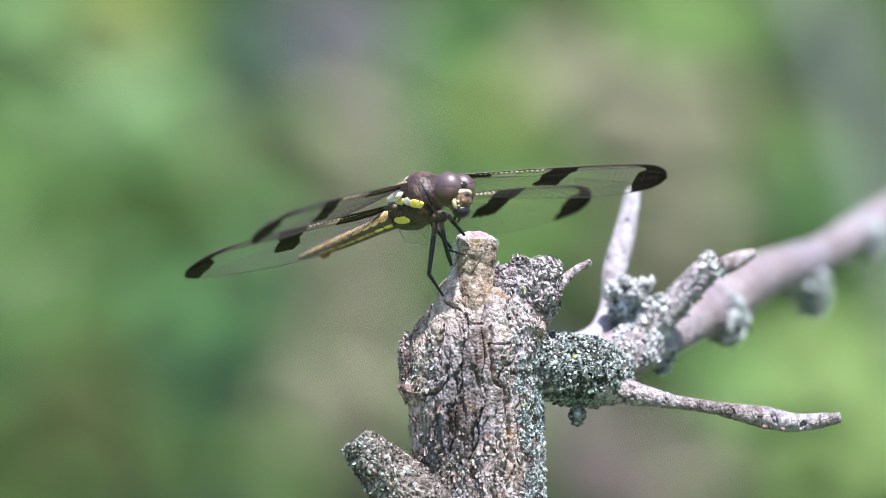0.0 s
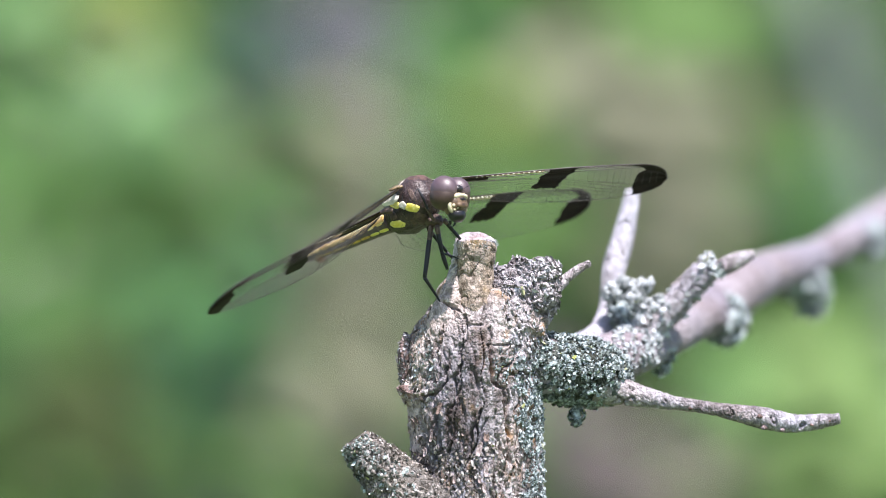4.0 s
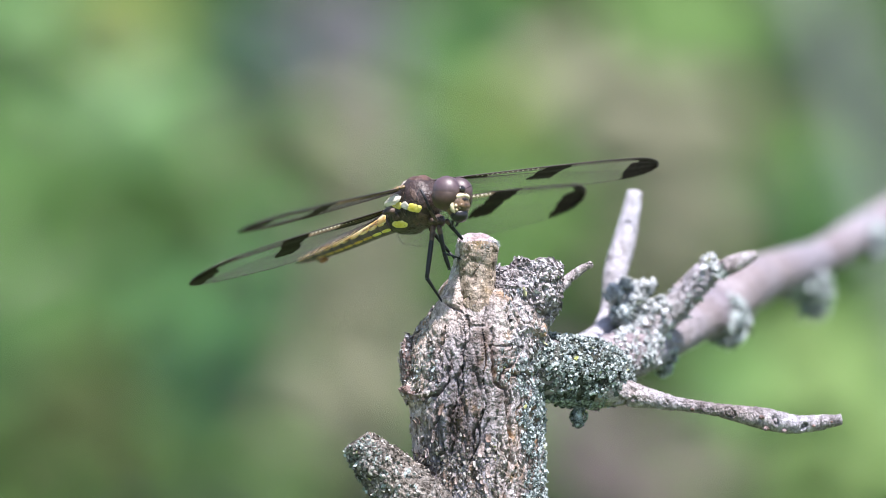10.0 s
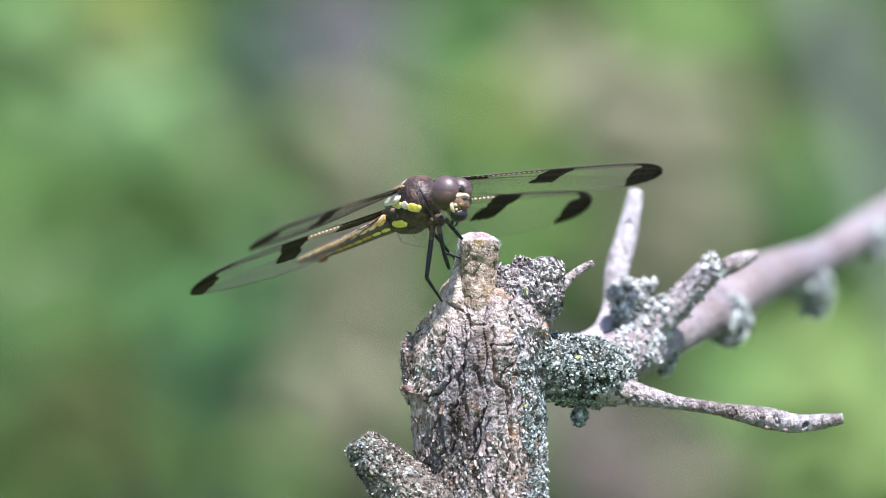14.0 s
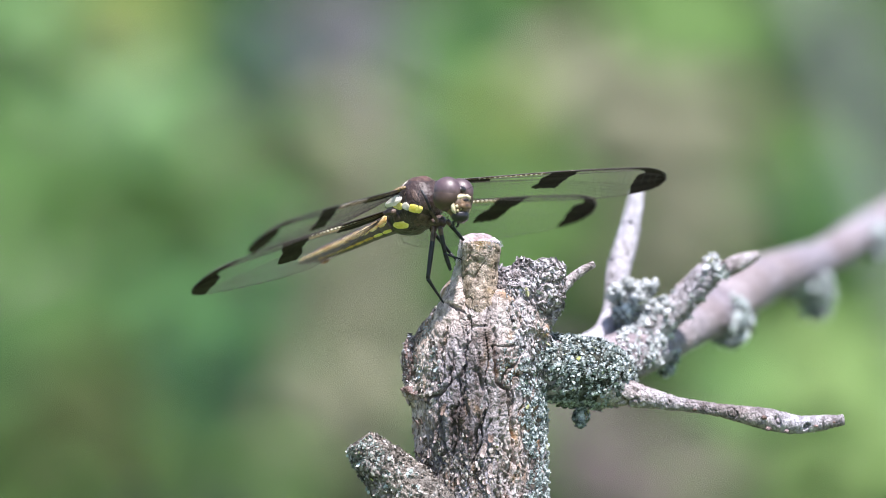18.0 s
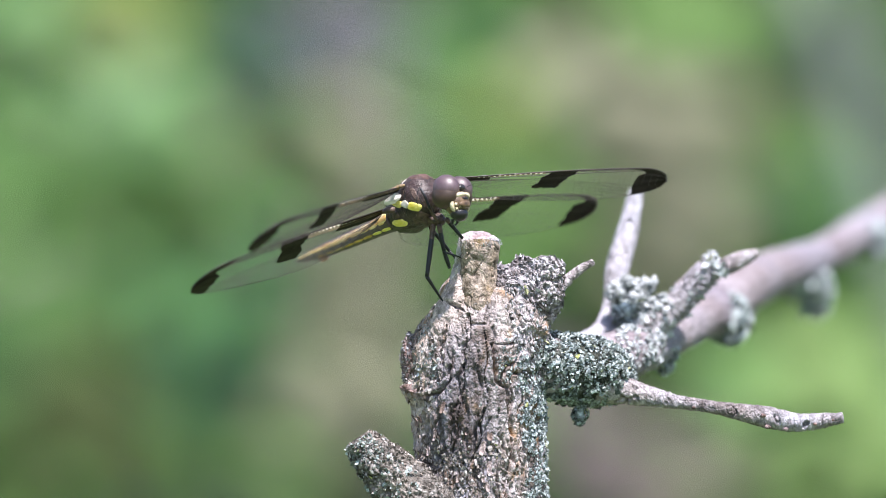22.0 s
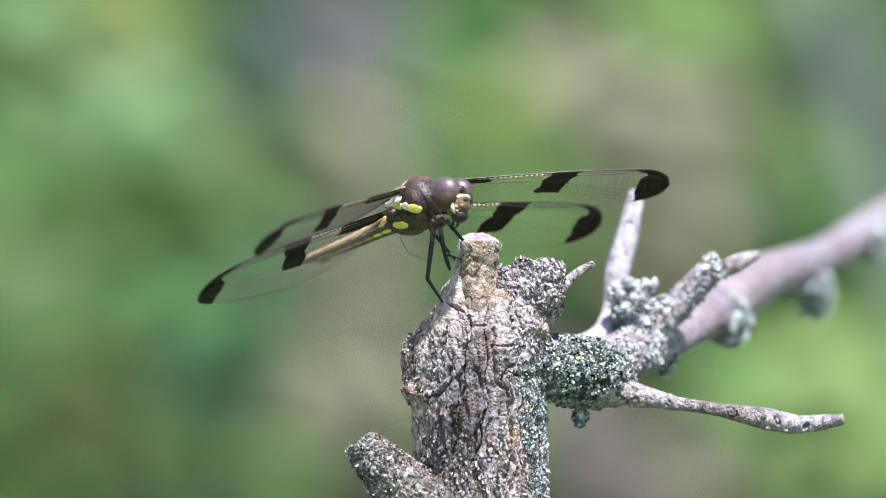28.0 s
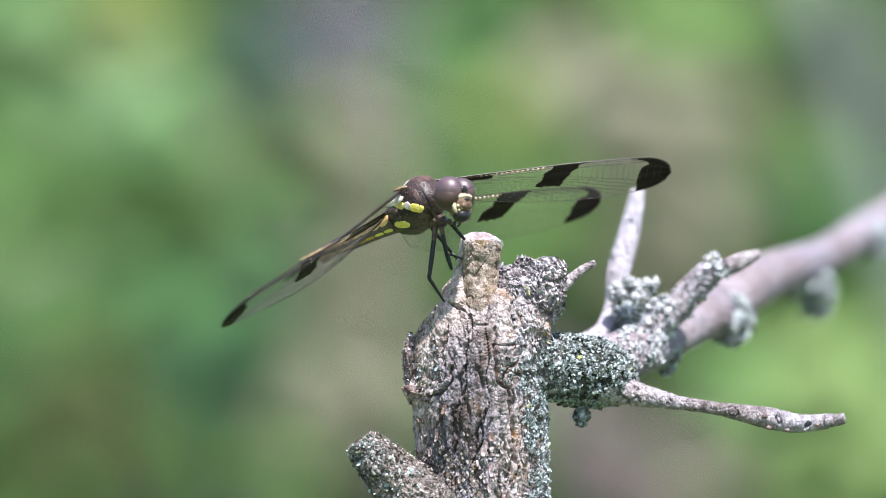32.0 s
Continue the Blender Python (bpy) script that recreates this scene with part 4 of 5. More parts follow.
v, f = ball(hp(1.75, 0, -3.55), (1.6, 1.6, 1.35), HEAD, 28, 18, lambda p: 0.06 * noise.noise(p * 3))
mesh_part("mandible", v, f, BLACK, head, "shiny dark brown jaw")
for sy in (1, -1):
    v, f = tube([hp(0.9, 0.7 * sy, -4.6), hp(0.9, 0.6 * sy, -5.2), hp(0.6, 0.4 * sy, -5.6)], [0.3, 0.24, 0.12], 8, 8)
    mesh_part("palp", v, f, BLACK, head)
    v, f = tube([hp(2.3, 0.8 * sy, 1.2), hp(2.9, 1.1 * sy, 1.6), hp(3.5, 1.4 * sy, 1.8)], [0.07, 0.05, 0.02], 6, 8)
    mesh_part("antenna", v, f, BLACK, head)

# abdomen
A0, A1 = np.array((-8.2, 1.0, 5.1)), np.array((-25.6, 28.0, -2.2))
axis = [own(*(A0 + (A1 - A0) * k + np.array((0, 0, -0.30 * math.sin(math.pi * k))))) for k in np.linspace(0, 1, 11)]
rad = [2.2, 1.95, 1.75, 1.66, 1.58, 1.50, 1.42, 1.30, 1.12, 0.86, 0.5]


def strip(a, b, ra, rb, low_, high_, way, from_, to_):
    """A strip of skin on the side of a segment between two angles from level (degrees), way: 1 or -1 for its two flanks."""
    fw = Vector(b - a).normalized()
    out = Vector((0, -way, 0))
    out = (out - fw * out.dot(fw)).normalized()
    upv = fw.cross(out)
    upv = upv if upv.z > 0 else -upv
    n, m = 9, 7
    vs = []
    for lay in (0.05, -0.2):
        for i in range(n):
            k = from_ + (to_ - from_) * i / (n - 1)
            taper = 1 - 0.5 * abs(2 * i / (n - 1) - 1) ** 4
            for j in range(m):
                mid = (low_ + high_) / 2
                ang = radians(mid + (high_ - low_) * (j / (m - 1) - 0.5) * taper)
                r = (ra + (rb - ra) * k) + lay - (0.04 if j in (0, m - 1) else 0)
                vs.append(tuple(Vector(a + (b - a) * k) + (out * math.cos(ang) + upv * math.sin(ang)) * r))
    q = n * m
    fs = []
    for i in range(n - 1):
        for j in range(m - 1):
            c = i * m + j
            fs += [(c, c + m, c + m + 1, c + 1), (q + c, q + c + 1, q + c + m + 1, q + c + m)]
    rim = [i * m for i in range(n)] + [(n - 1) * m + j for j in range(1, m)] + [i * m + m - 1 for i in range(n - 2, -1, -1)] + [j for j in range(m - 2, 0, -1)]
    fs += [(d_, c_, q + c_, q + d_) for c_, d_ in zip(rim, rim[1:] + rim[:1])]
    return vs, fs


for i in range(10):
    a, b = axis[i], axis[i + 1]
    d = (b - a) * 0.03
    v, f = tube([a - d, a + (b - a) * 0.1, a + (b - a) * 0.5, b - (b - a) * 0.1, b + d],
                [rad[i] * 0.95, rad[i], (rad[i] + rad[i + 1]) / 2, rad[i + 1], rad[i + 1] * 0.95], 28, 10)
    seg = mesh_part("abdomen_segment", v, f, ABDOMEN, fly, "dark brown abdomen segment")
    for way in (1, -1):
        v, f = strip(a, b, rad[i], rad[i + 1], -20 + i, 33 - i, way, -0.01, 1.01)
        mesh_part("side_stripe", v, f, STREAK, seg, "pale gold streaked side stripe")
        if i < 8:
            wd = 10 - 0.6 * i
            v, f = strip(a, b, rad[i], rad[i + 1], -52 - wd, -52 + wd, way, 0.04, 0.92)
            mesh_part("side_spot", v, f, YELLOW if i < 2 else AMBER, seg, "yellow side patch" if i < 2 else "amber side patch")
v, f = tube([axis[10], axis[10] + (axis[10] - axis[9]) * 0.5], [0.3, 0.1], 8, 4)
mesh_part("tail_tip", v, f, BLACK, fly)
v, f = ball((axis[7] + axis[8]) / 2 + np.array(own(-20.4, 20, -1.75) - own(-20.4, 20, -0.55)), (1.3, 0.8, 0.75), None, 20, 12, lambda p: 0.2 * noise.noise(p * 2))
mesh_part("tail_flange", v, f, RUST, fly, "rust brown flange")


def leg(points, radii, knee):
    """A leg from hip to claw; knee is the point at which femur and tibia meet."""
    p = [own(*q) for q in points]
    v, f = tube([p[0], (p[0] + p[1]) / 2, p[1]], [radii[0] * 0.9, radii[0], radii[0] * 0.8], 10, 10)
    thigh = mesh_part("leg", v, f, LEG, fly, "blue-black spiny leg")
    if knee:
        v, f = tube([p[0], p[0] + (p[1] - p[0]) * 0.14, p[0] + (p[1] - p[0]) * 0.3], [radii[0] * 0.98, radii[0] * 1.08, radii[0] * 0.9], 10, 8)
        mesh_part("thigh_base", v, f, COXA, thigh, "reddish brown base of the leg")
    v, f = tube([p[1], (p[1] + p[2]) / 2, p[2]], [radii[0] * 0.8, radii[1], radii[1] * 0.7], 10, 10)
    mesh_part("shin", v, f, LEG, thigh)
    if len(p) > 3:
        v, f = tube([p[2], (p[2] + p[3]) / 2, p[3]], [radii[1] * 0.7, radii[1] * 0.55, 0.12], 8, 8)
        mesh_part("foot", v, f, LEG, thigh)
    if knee:
        v, f = ball(p[0], (radii[0] * 1.1, radii[0] * 1.1, radii[0] * 1.3), None, 12, 8)
        mesh_part("coxa", v, f, COXA, thigh, "dull brown hip joint")
    pieces = []
    for k in range(9):
        q = p[1] + (p[2] - p[1]) * (k + 1) / 10
        e = q + np.array((rng.uniform(-0.5, 0.5), rng.choice((-0.6, 0.6)), -0.5))
        pieces.append(tube([q, (q + e) / 2, e], [0.06, 0.05, 0.02], 4, 3))
    v, f = join(pieces)
    mesh_part("spines", v, f, BLACK, thigh, kind="stuff")


leg([(-1.6, -5, 3.6), (-2.7, -5.5, -5.2), (-0.2, -3.0, -9.1), (0.2, -2.8, -9.6)], (0.46, 0.26), 1)
leg([(-0.5, -6, 3.6), (0.3, -5.6, -0.6), (1.3, -4.8, -3.7)], (0.44, 0.40), 1)
leg([(0.9, -6, 4.8), (2.3, -5.0, 3.1), (3.6, -4.2, 1.6)], (0.40, 0.32), 1)
leg([(0.4, -5.5, -0.9), (1.6, -4.9, -1.2), (3.3, -4.4, -1.8)], (0.20, 0.15), 0)
leg([(-2.0, -1, 3.4), (1.2, 1.5, -0.6), (3.0, 0.5, -2.6)], (0.34, 0.22), 1)

# ---- wings ----
FORE = ([0, 2, 6, 12, 20, 28, 34, 39, 42, 44, 45.3, 46], [1.5, 3.5, 5.6, 7.6, 9.2, 10, 10, 9.5, 8.8, 7.8, 6.6, 4.8])
HIND = ([0, 2, 6, 11, 18, 25, 31, 36, 40, 42, 43.3, 44], [3, 8.5, 12.5, 14.2, 14, 12.8, 11.6, 10.4, 9.1, 8.1, 6.9, 5.0])


def lead(shape, x):
    """How far the front edge bends back near the tip."""
    L = shape[0][-1]
    k = max(0.0, (x - (L - 6.5)) / 6.5)
    bow = (0.8 if L > 45 else 1.0) * math.sin(math.pi * min(1.0, max(0.0, x / L)) ** 1.4)
    return shape[1][-1] * (1 - math.sqrt(max(0.0, 1 - k ** 2.3))) - bow


def rear(shape, x):
    return float(np.interp(x, *shape))


def camber(shape, x, w):
    return 0.35 * math.sin(w * math.pi) + 0.10 * math.sin(w * 22) * (1 - w) - 0.00005 * x * x


def on_wing(shape, x, w):
    a, b = lead(shape, x), rear(shape, x)
    return (x, a + (b - a) * w, camber(shape, x, w))


def sheet(shape, ok, thick, nx=92, nw=30, x0=0.0, x1=None):
    """The cells of the wing that ok(x, w) allows, as a thin closed skin."""
    x1 = x1 or shape[0][-1]
    vs, fs, index = [], [], {}

    def corner(i, j, top):
        k = (i, j, top)
        if k not in index:
            p = on_wing(shape, x0 + (x1 - x0) * i / nx, j / nw)
            index[k] = len(vs)
            vs.append((p[0], p[1], p[2] + (thick if top else -thick)))
        return index[k]
    for i in range(nx):
        for j in range(nw):
            if ok(x0 + (x1 - x0) * (i + 0.5) / nx, (j + 0.5) / nw):
                for top in (True, False):
                    q = [corner(i, j, top), corner(i + 1, j, top), corner(i + 1, j + 1, top), corner(i, j + 1, top)]
                    fs.append(q if top else q[::-1])
                for (di, dj, e0, e1) in ((0, -1, (0, 0), (1, 0)), (1, 0, (1, 0), (1, 1)), (0, 1, (1, 1), (0, 1)), (-1, 0, (0, 1), (0, 0))):
                    a, b = i + di, j + dj
                    inside = 0 <= a < nx and 0 <= b < nw and ok(x0 + (x1 - x0) * (a + 0.5) / nx, (b + 0.5) / nw)
                    if not inside:
                        fs.append([corner(i + e0[0], j + e0[1], True), corner(i + e0[0], j + e0[1], False),
                                   corner(i + e1[0], j + e1[1], False), corner(i + e1[0], j + e1[1], True)])
    return np.array(vs), fs


def wire(a, b, r):
    a, b = Vector(a), Vector(b)
    d = (b - a).normalized()
    s = d.cross(Vector((0, 0, 1))).normalized() * r
    u = Vector((0, 0, r))
    return ([a - s, a + s, a + u, a - u, b - s, b + s, b + u, b - u],
            [(0, 2, 6, 4), (2, 1, 5, 6), (1, 3, 7, 5), (3, 0, 4, 7)])


def vein_net(shape, rw):
    """Straight veins behind the front edge; behind them a fan that curves to the rear edge, with cross veins between."""
    L = shape[0][-1]
    out = []
    fan = [(0.03, 9.0), (0.07, 9.0), (0.12, 5.0)] + [(0.15 + 0.035 * k, 1.06 - 0.062 * k) for k in range(14)]

    def wv(k, x):
        w, end = fan[k]
        if k < 3:
            return w + 0.02 * math.sin(x / L * 3)
        u = x / (L * end)
        return w + (1 - w) * u ** (2.4 - 0.07 * k) + 0.008 * math.sin(x * 0.5 + 2 * k)
    for k in range(len(fan)):
        r = 0.075 if k < 3 else (0.044 if k < 7 else 0.034)
        xs = np.linspace(0.8, L - (0.6 if k < 2 else 1.2), 54)
        for a, b in zip(xs, xs[1:]):
            if wv(k, b) < 0.995:
                out.append(wire(on_wing(shape, a, wv(k, a)), on_wing(shape, b, wv(k, b)), r))
    for k in range(len(fan)):
        x = 1.5
        gap = 1.3 if k < 3 else 1.4
        while x < L - 1.5:
            lo = wv(k, x)
            top = min(0.995, 1.0 if k == len(fan) - 1 else wv(k + 1, x + 0.25))
            if 0 < top - lo and lo < 0.99:
                out.append(wire(on_wing(shape, x, lo), on_wing(shape, x + 0.25, top), 0.023))
            x += gap * rw.uniform(0.7, 1.3)
    xs = np.linspace(0.2, L, 60)
    for a, b in zip(xs, xs[1:]):
        out.append(wire(on_wing(shape, a, 1), on_wing(shape, b, 1), 0.055))
    return join(out)


def wing(name, shape, label, hind):
    rw = random.Random(11 + hind)
    L = shape[0][-1]
    v, f = sheet(shape, lambda x, w: True, 0.012, 70, 14)
    w_ob = mesh_part(name, v, f, MEMBRANE, fly, label)
    v, f = vein_net(shape, rw)
    mesh_part("vein_net", v, f, VEIN, w_ob, "fine dark net of veins", kind="stuff")
    v, f = join([wire(on_wing(shape, a, 0), on_wing(shape, b, 0), 0.14) for a, b in zip(np.linspace(0, L, 70), np.linspace(0, L, 70)[1:])])
    mesh_part("front_vein", v, f, VEIN, w_ob, "thick dark front vein")
    nod = L * (0.52 if not hind else 0.48)
    xs = np.linspace(0.6, nod - 1.5, 50)
    v, f = join([wire(on_wing(shape, a, w_), on_wing(shape, b, w_), 0.12) for w_ in (0.04, 0.085) for a, b in zip(xs, xs[1:])])
    mesh_part("gilt_vein", v, f, GILT_VEIN, w_ob, "golden brown veins near the wing root")

    def jag(a, s):
        return 0.5 * noise.noise(Vector((a * 6, s, 0))) + 0.25 * noise.noise(Vector((a * 17, s, 5)))

    def middle(x, w):
        lean = -5.5 * w
        return nod - (1.4 if hind else 0.5) + lean * (0.5 if hind else 0.7) + 1.6 * jag(w, 1 + hind) < x < nod + 4.9 + lean + 1.6 * jag(w, 3 + hind) and w < (0.55 if hind else 0.62) + 0.05 * jag(x * 0.2, 7)

    def tip(x, w):
        return x > L - (5.3 if hind else 5.9) - 3.2 * math.exp(-w * 14) + 1.7 * math.exp(-((w - 0.2) / 0.13) ** 2) + 0.9 * jag(w, 4 + hind)

    def base(x, w):
        return 0.5 < x < (12.5 if not hind else 11.5) and 0.02 < w < (0.30 if not hind else 0.27) - 0.008 * x + 0.02 * jag(x, 2)
    v, f = sheet(shape, middle, 0.05, 150, 60, nod - 7, nod + 7)
    mesh_part("dark_patch", v, f, WING_DARK, w_ob, "dark brown mid-wing patch")
    v, f = sheet(shape, tip, 0.05, 120, 60, L - 12, L)
    mesh_part("dark_patch", v, f, WING_DARK, w_ob, "dark brown wing tip")
    v, f = sheet(shape, base, 0.05, 100, 60, 0, 14)
    mesh_part("dark_patch", v, f, WING_DARK, w_ob, "dark brown streak at the wing base")
    cells = []
    x = 10.0 if not hind else 8.0
    while x < nod - 2.5:
        p, q = on_wing(shape, x, 0.012), on_wing(shape, x + 0.55, 0.03)
        cells.append(ball(((p[0] + q[0]) / 2, (p[1] + q[1]) / 2 + 0.22, p[2] + 0.02), (0.27, 0.13, 0.16), None, 8, 5))
        x += 0.95
    v, f = join(cells)
    mesh_part("pale_cells", v, f, PALE_VEIN, w_ob, "row of pale cells along the front edge", kind="stuff")
    return w_ob


HINGE = {"lf": (1.38, 0.67, 3.56), "lh": (-3.68, 0.67, 0.77), "rf": (0.67, -3.59, 2.50), "rh": (-3.97, -3.95, -0.10)}
left_fore = wing("forewing", FORE, "clear forewing with three dark brown patches", 0)
left_hind = wing("hindwing", HIND, "broad clear hindwing with three dark brown patches", 1)
right_fore = wing("forewing", FORE, "clear forewing with three dark brown patches", 0)
right_hind = wing("hindwing", HIND, "broad clear hindwing with three dark brown patches", 1)

# ---- the green distance ----


def leaf(length, width, at, turn, fold=0.25):
    """One leaf in metres: a pointed oval folded along its rib."""
    prof = ((0, 0.03), (0.15, 0.55), (0.38, 1.0), (0.65, 0.78), (0.87, 0.32), (1, 0))
    vs, fs = [], []
    for s, w in prof:
        z = 0.10 * length * math.sin(s * 3.1)
        vs += [(s * length, -w * width / 2, z + fold * w * width / 2), (s * length, 0, z), (s * length, w * width / 2, z + fold * w * width / 2)]
    for i in range(len(prof) - 1):
        for j in (0, 1):
            a = i * 3 + j
            fs.append((a, a + 1, a + 4, a + 3))
    vs = [tuple((turn @ Vector(p) + Vector(at)) * 1000) for p in vs]
    return np.array(vs), fs


def facing(rng_, spread):
    """A turn that lays a leaf's face up and towards the light, more or less."""
    return Euler((rng_.gauss(0.9, spread), rng_.gauss(0, spread), rng_.uniform(0, 6.283)), "ZYX").to_matrix() if spread > 0.9 else (
        Matrix.Rotation(rng_.gauss(0, 0.4), 3, "Z") @ Matrix.Rotation(rng_.gauss(0.85, spread), 3, "X") @ Matrix.Rotation(rng_.uniform(0, 6.283), 3, "Z"))


def shrub(x, y, height, radius, leaves, size, material, seed, label, stem=STEM_TAN):
    r = random.Random(seed)
    ob = new("shrub")
    ob.location = (x, y, 0)
    tagged(ob, label, "shrub", "shrubs of the hedge")
    for k in range(5):
        a = k * 1.26 + r.random()
        e = (math.cos(a) * radius * 0.6, math.sin(a) * radius * 0.5, height * r.uniform(0.7, 0.95))
        v, f = tube([(0.02 * k * 1000 - 40, 0, -20), (e[0] * 300, e[1] * 300, e[2] * 450), (e[0] * 1000, e[1] * 1000, e[2] * 1000)], [16, 11, 4], 8, 12)
        mesh_part("stem", v, f, stem, ob)
    pieces = []
    for _ in range(leaves):
        while True:
            p = Vector((r.uniform(-1, 1), r.uniform(-1, 1), r.uniform(-1, 1)))
            if p.length < 1:
                break
        lump = 1 + 0.25 * noise.noise(Vector((p.x * 2 + seed, p.y * 2, p.z * 2)))
        at = (p.x * radius * lump, p.y * radius * 0.6 * lump, height * (0.52 + 0.5 * p.z * lump))
        s = size * r.uniform(0.7, 1.3)
        pieces.append(leaf(s, s * 0.55, at, facing(r, 0.4)))
    v, f = join(pieces)
    mesh_part("foliage", v, f, material, ob, "", kind="stuff")
    return ob


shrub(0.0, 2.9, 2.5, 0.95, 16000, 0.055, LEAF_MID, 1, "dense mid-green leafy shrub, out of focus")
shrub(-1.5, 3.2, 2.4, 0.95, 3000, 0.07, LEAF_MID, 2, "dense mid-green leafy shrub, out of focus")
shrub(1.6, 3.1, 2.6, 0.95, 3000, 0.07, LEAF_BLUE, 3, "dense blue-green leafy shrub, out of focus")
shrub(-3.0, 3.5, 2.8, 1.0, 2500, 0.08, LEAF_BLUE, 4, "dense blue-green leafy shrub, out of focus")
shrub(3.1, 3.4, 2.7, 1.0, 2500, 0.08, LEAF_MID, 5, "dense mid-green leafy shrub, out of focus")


def far_spot(px, pz, y):
    """Metres, for a place seen at those tenths of a millimetre off the axis on the stub's plane, y metres behind it."""
    k = (REACH + y) / REACH
    return Vector(((px - 784) * 1e-4 * k, y, EYE_Z + (441 - pz) * 1e-4 * k))


def sapling(blobs, y, size, material, stem, seed, label, spread=0.35, each=5):
    """A thin sapling with sprays of leaves at the places given: sideways, down, half-width."""
    r = random.Random(seed)
    mid = sum((far_spot(b[0], b[1], y).x for b in blobs)) / len(blobs)
    ob = new("sapling")
    ob.location = (mid, y + 0.05, 0)
    tagged(ob, label, "sapling", "saplings before the hedge")
    top = max(far_spot(b[0], b[1], y).z for b in blobs)
    v, f = tube([(0, 0, -20), (15, 10, top * 500), (0, 0, top * 1000)], [8, 6, 2.5], 8, 16)
    mesh_part("stem", v, f, stem, ob)
    for bx, bz, br in blobs:
        c = far_spot(bx, bz, y) - Vector(ob.location)  # where the spray hangs
        k = (REACH + y) / REACH
        v, f = tube([(0, 0, (c.z - 0.06) * 1000), tuple((c * 0.6 + Vector((0, 0, c.z * 0.4 - 0.02))) * 1000), tuple(c * 1000)], [2.2, 1.6, 1.0], 6, 8)
        tw = mesh_part("twig", v, f, stem, ob)
        pieces = []
        for _ in range(max(3, round(each * (br / 70) ** 2))):
            q = c + Vector((r.gauss(0, 0.45), r.uniform(-0.6, 0.6), r.gauss(0, 0.45))) * br * 1e-4 * k
            s = size * r.uniform(0.75, 1.25)
            t = facing(r, spread)
            q -= t @ Vector((s / 2, 0, 0))
            pieces.append(leaf(s, s * 0.6, q, t))
        v, f = join(pieces)
        mesh_part("leaf_spray", v, f, material, tw, "", kind="stuff")
    return ob


def spray(kind, words, stem, seed, blobs, y=1.3, size=0.024):
    sapling(blobs, y, size, kind, stem, seed, "sapling with " + words + " leaves, out of focus", 0.22, 7)


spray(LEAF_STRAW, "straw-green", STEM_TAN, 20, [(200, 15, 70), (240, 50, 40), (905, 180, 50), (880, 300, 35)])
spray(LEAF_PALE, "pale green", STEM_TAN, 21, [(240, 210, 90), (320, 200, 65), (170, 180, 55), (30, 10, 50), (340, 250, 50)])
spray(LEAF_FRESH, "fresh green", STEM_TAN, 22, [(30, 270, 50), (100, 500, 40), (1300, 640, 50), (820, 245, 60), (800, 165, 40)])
spray(LEAF_DARK, "gap-dark", STEM_GREY, 24, [(395, 20, 55), (0, 620, 50), (25, 130, 35), (400, 70, 35)])
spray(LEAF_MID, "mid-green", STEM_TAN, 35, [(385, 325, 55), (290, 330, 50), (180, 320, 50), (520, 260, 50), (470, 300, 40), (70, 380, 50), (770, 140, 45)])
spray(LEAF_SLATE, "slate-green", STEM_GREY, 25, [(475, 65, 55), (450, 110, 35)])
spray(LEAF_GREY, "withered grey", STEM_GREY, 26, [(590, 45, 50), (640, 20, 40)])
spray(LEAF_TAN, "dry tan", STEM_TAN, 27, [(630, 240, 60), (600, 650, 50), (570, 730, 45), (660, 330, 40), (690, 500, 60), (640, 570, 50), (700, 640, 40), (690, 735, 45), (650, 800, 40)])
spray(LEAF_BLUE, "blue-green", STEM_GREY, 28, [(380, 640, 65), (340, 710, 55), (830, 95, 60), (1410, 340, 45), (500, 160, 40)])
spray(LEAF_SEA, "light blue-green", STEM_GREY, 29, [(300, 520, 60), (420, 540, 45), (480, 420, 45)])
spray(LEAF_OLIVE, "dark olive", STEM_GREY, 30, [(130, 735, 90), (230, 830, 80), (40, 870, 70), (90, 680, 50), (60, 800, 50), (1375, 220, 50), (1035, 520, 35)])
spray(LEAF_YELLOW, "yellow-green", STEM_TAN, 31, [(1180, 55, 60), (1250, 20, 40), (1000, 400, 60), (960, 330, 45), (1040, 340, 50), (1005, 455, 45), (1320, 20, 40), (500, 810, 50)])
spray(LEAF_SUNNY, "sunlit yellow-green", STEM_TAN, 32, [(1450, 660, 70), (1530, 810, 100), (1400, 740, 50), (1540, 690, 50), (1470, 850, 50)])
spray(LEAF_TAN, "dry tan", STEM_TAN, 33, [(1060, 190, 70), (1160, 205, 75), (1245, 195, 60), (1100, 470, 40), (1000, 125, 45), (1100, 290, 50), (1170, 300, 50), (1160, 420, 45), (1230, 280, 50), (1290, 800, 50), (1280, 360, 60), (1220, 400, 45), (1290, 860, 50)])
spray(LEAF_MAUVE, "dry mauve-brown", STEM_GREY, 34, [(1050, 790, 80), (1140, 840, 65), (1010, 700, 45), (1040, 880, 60)])


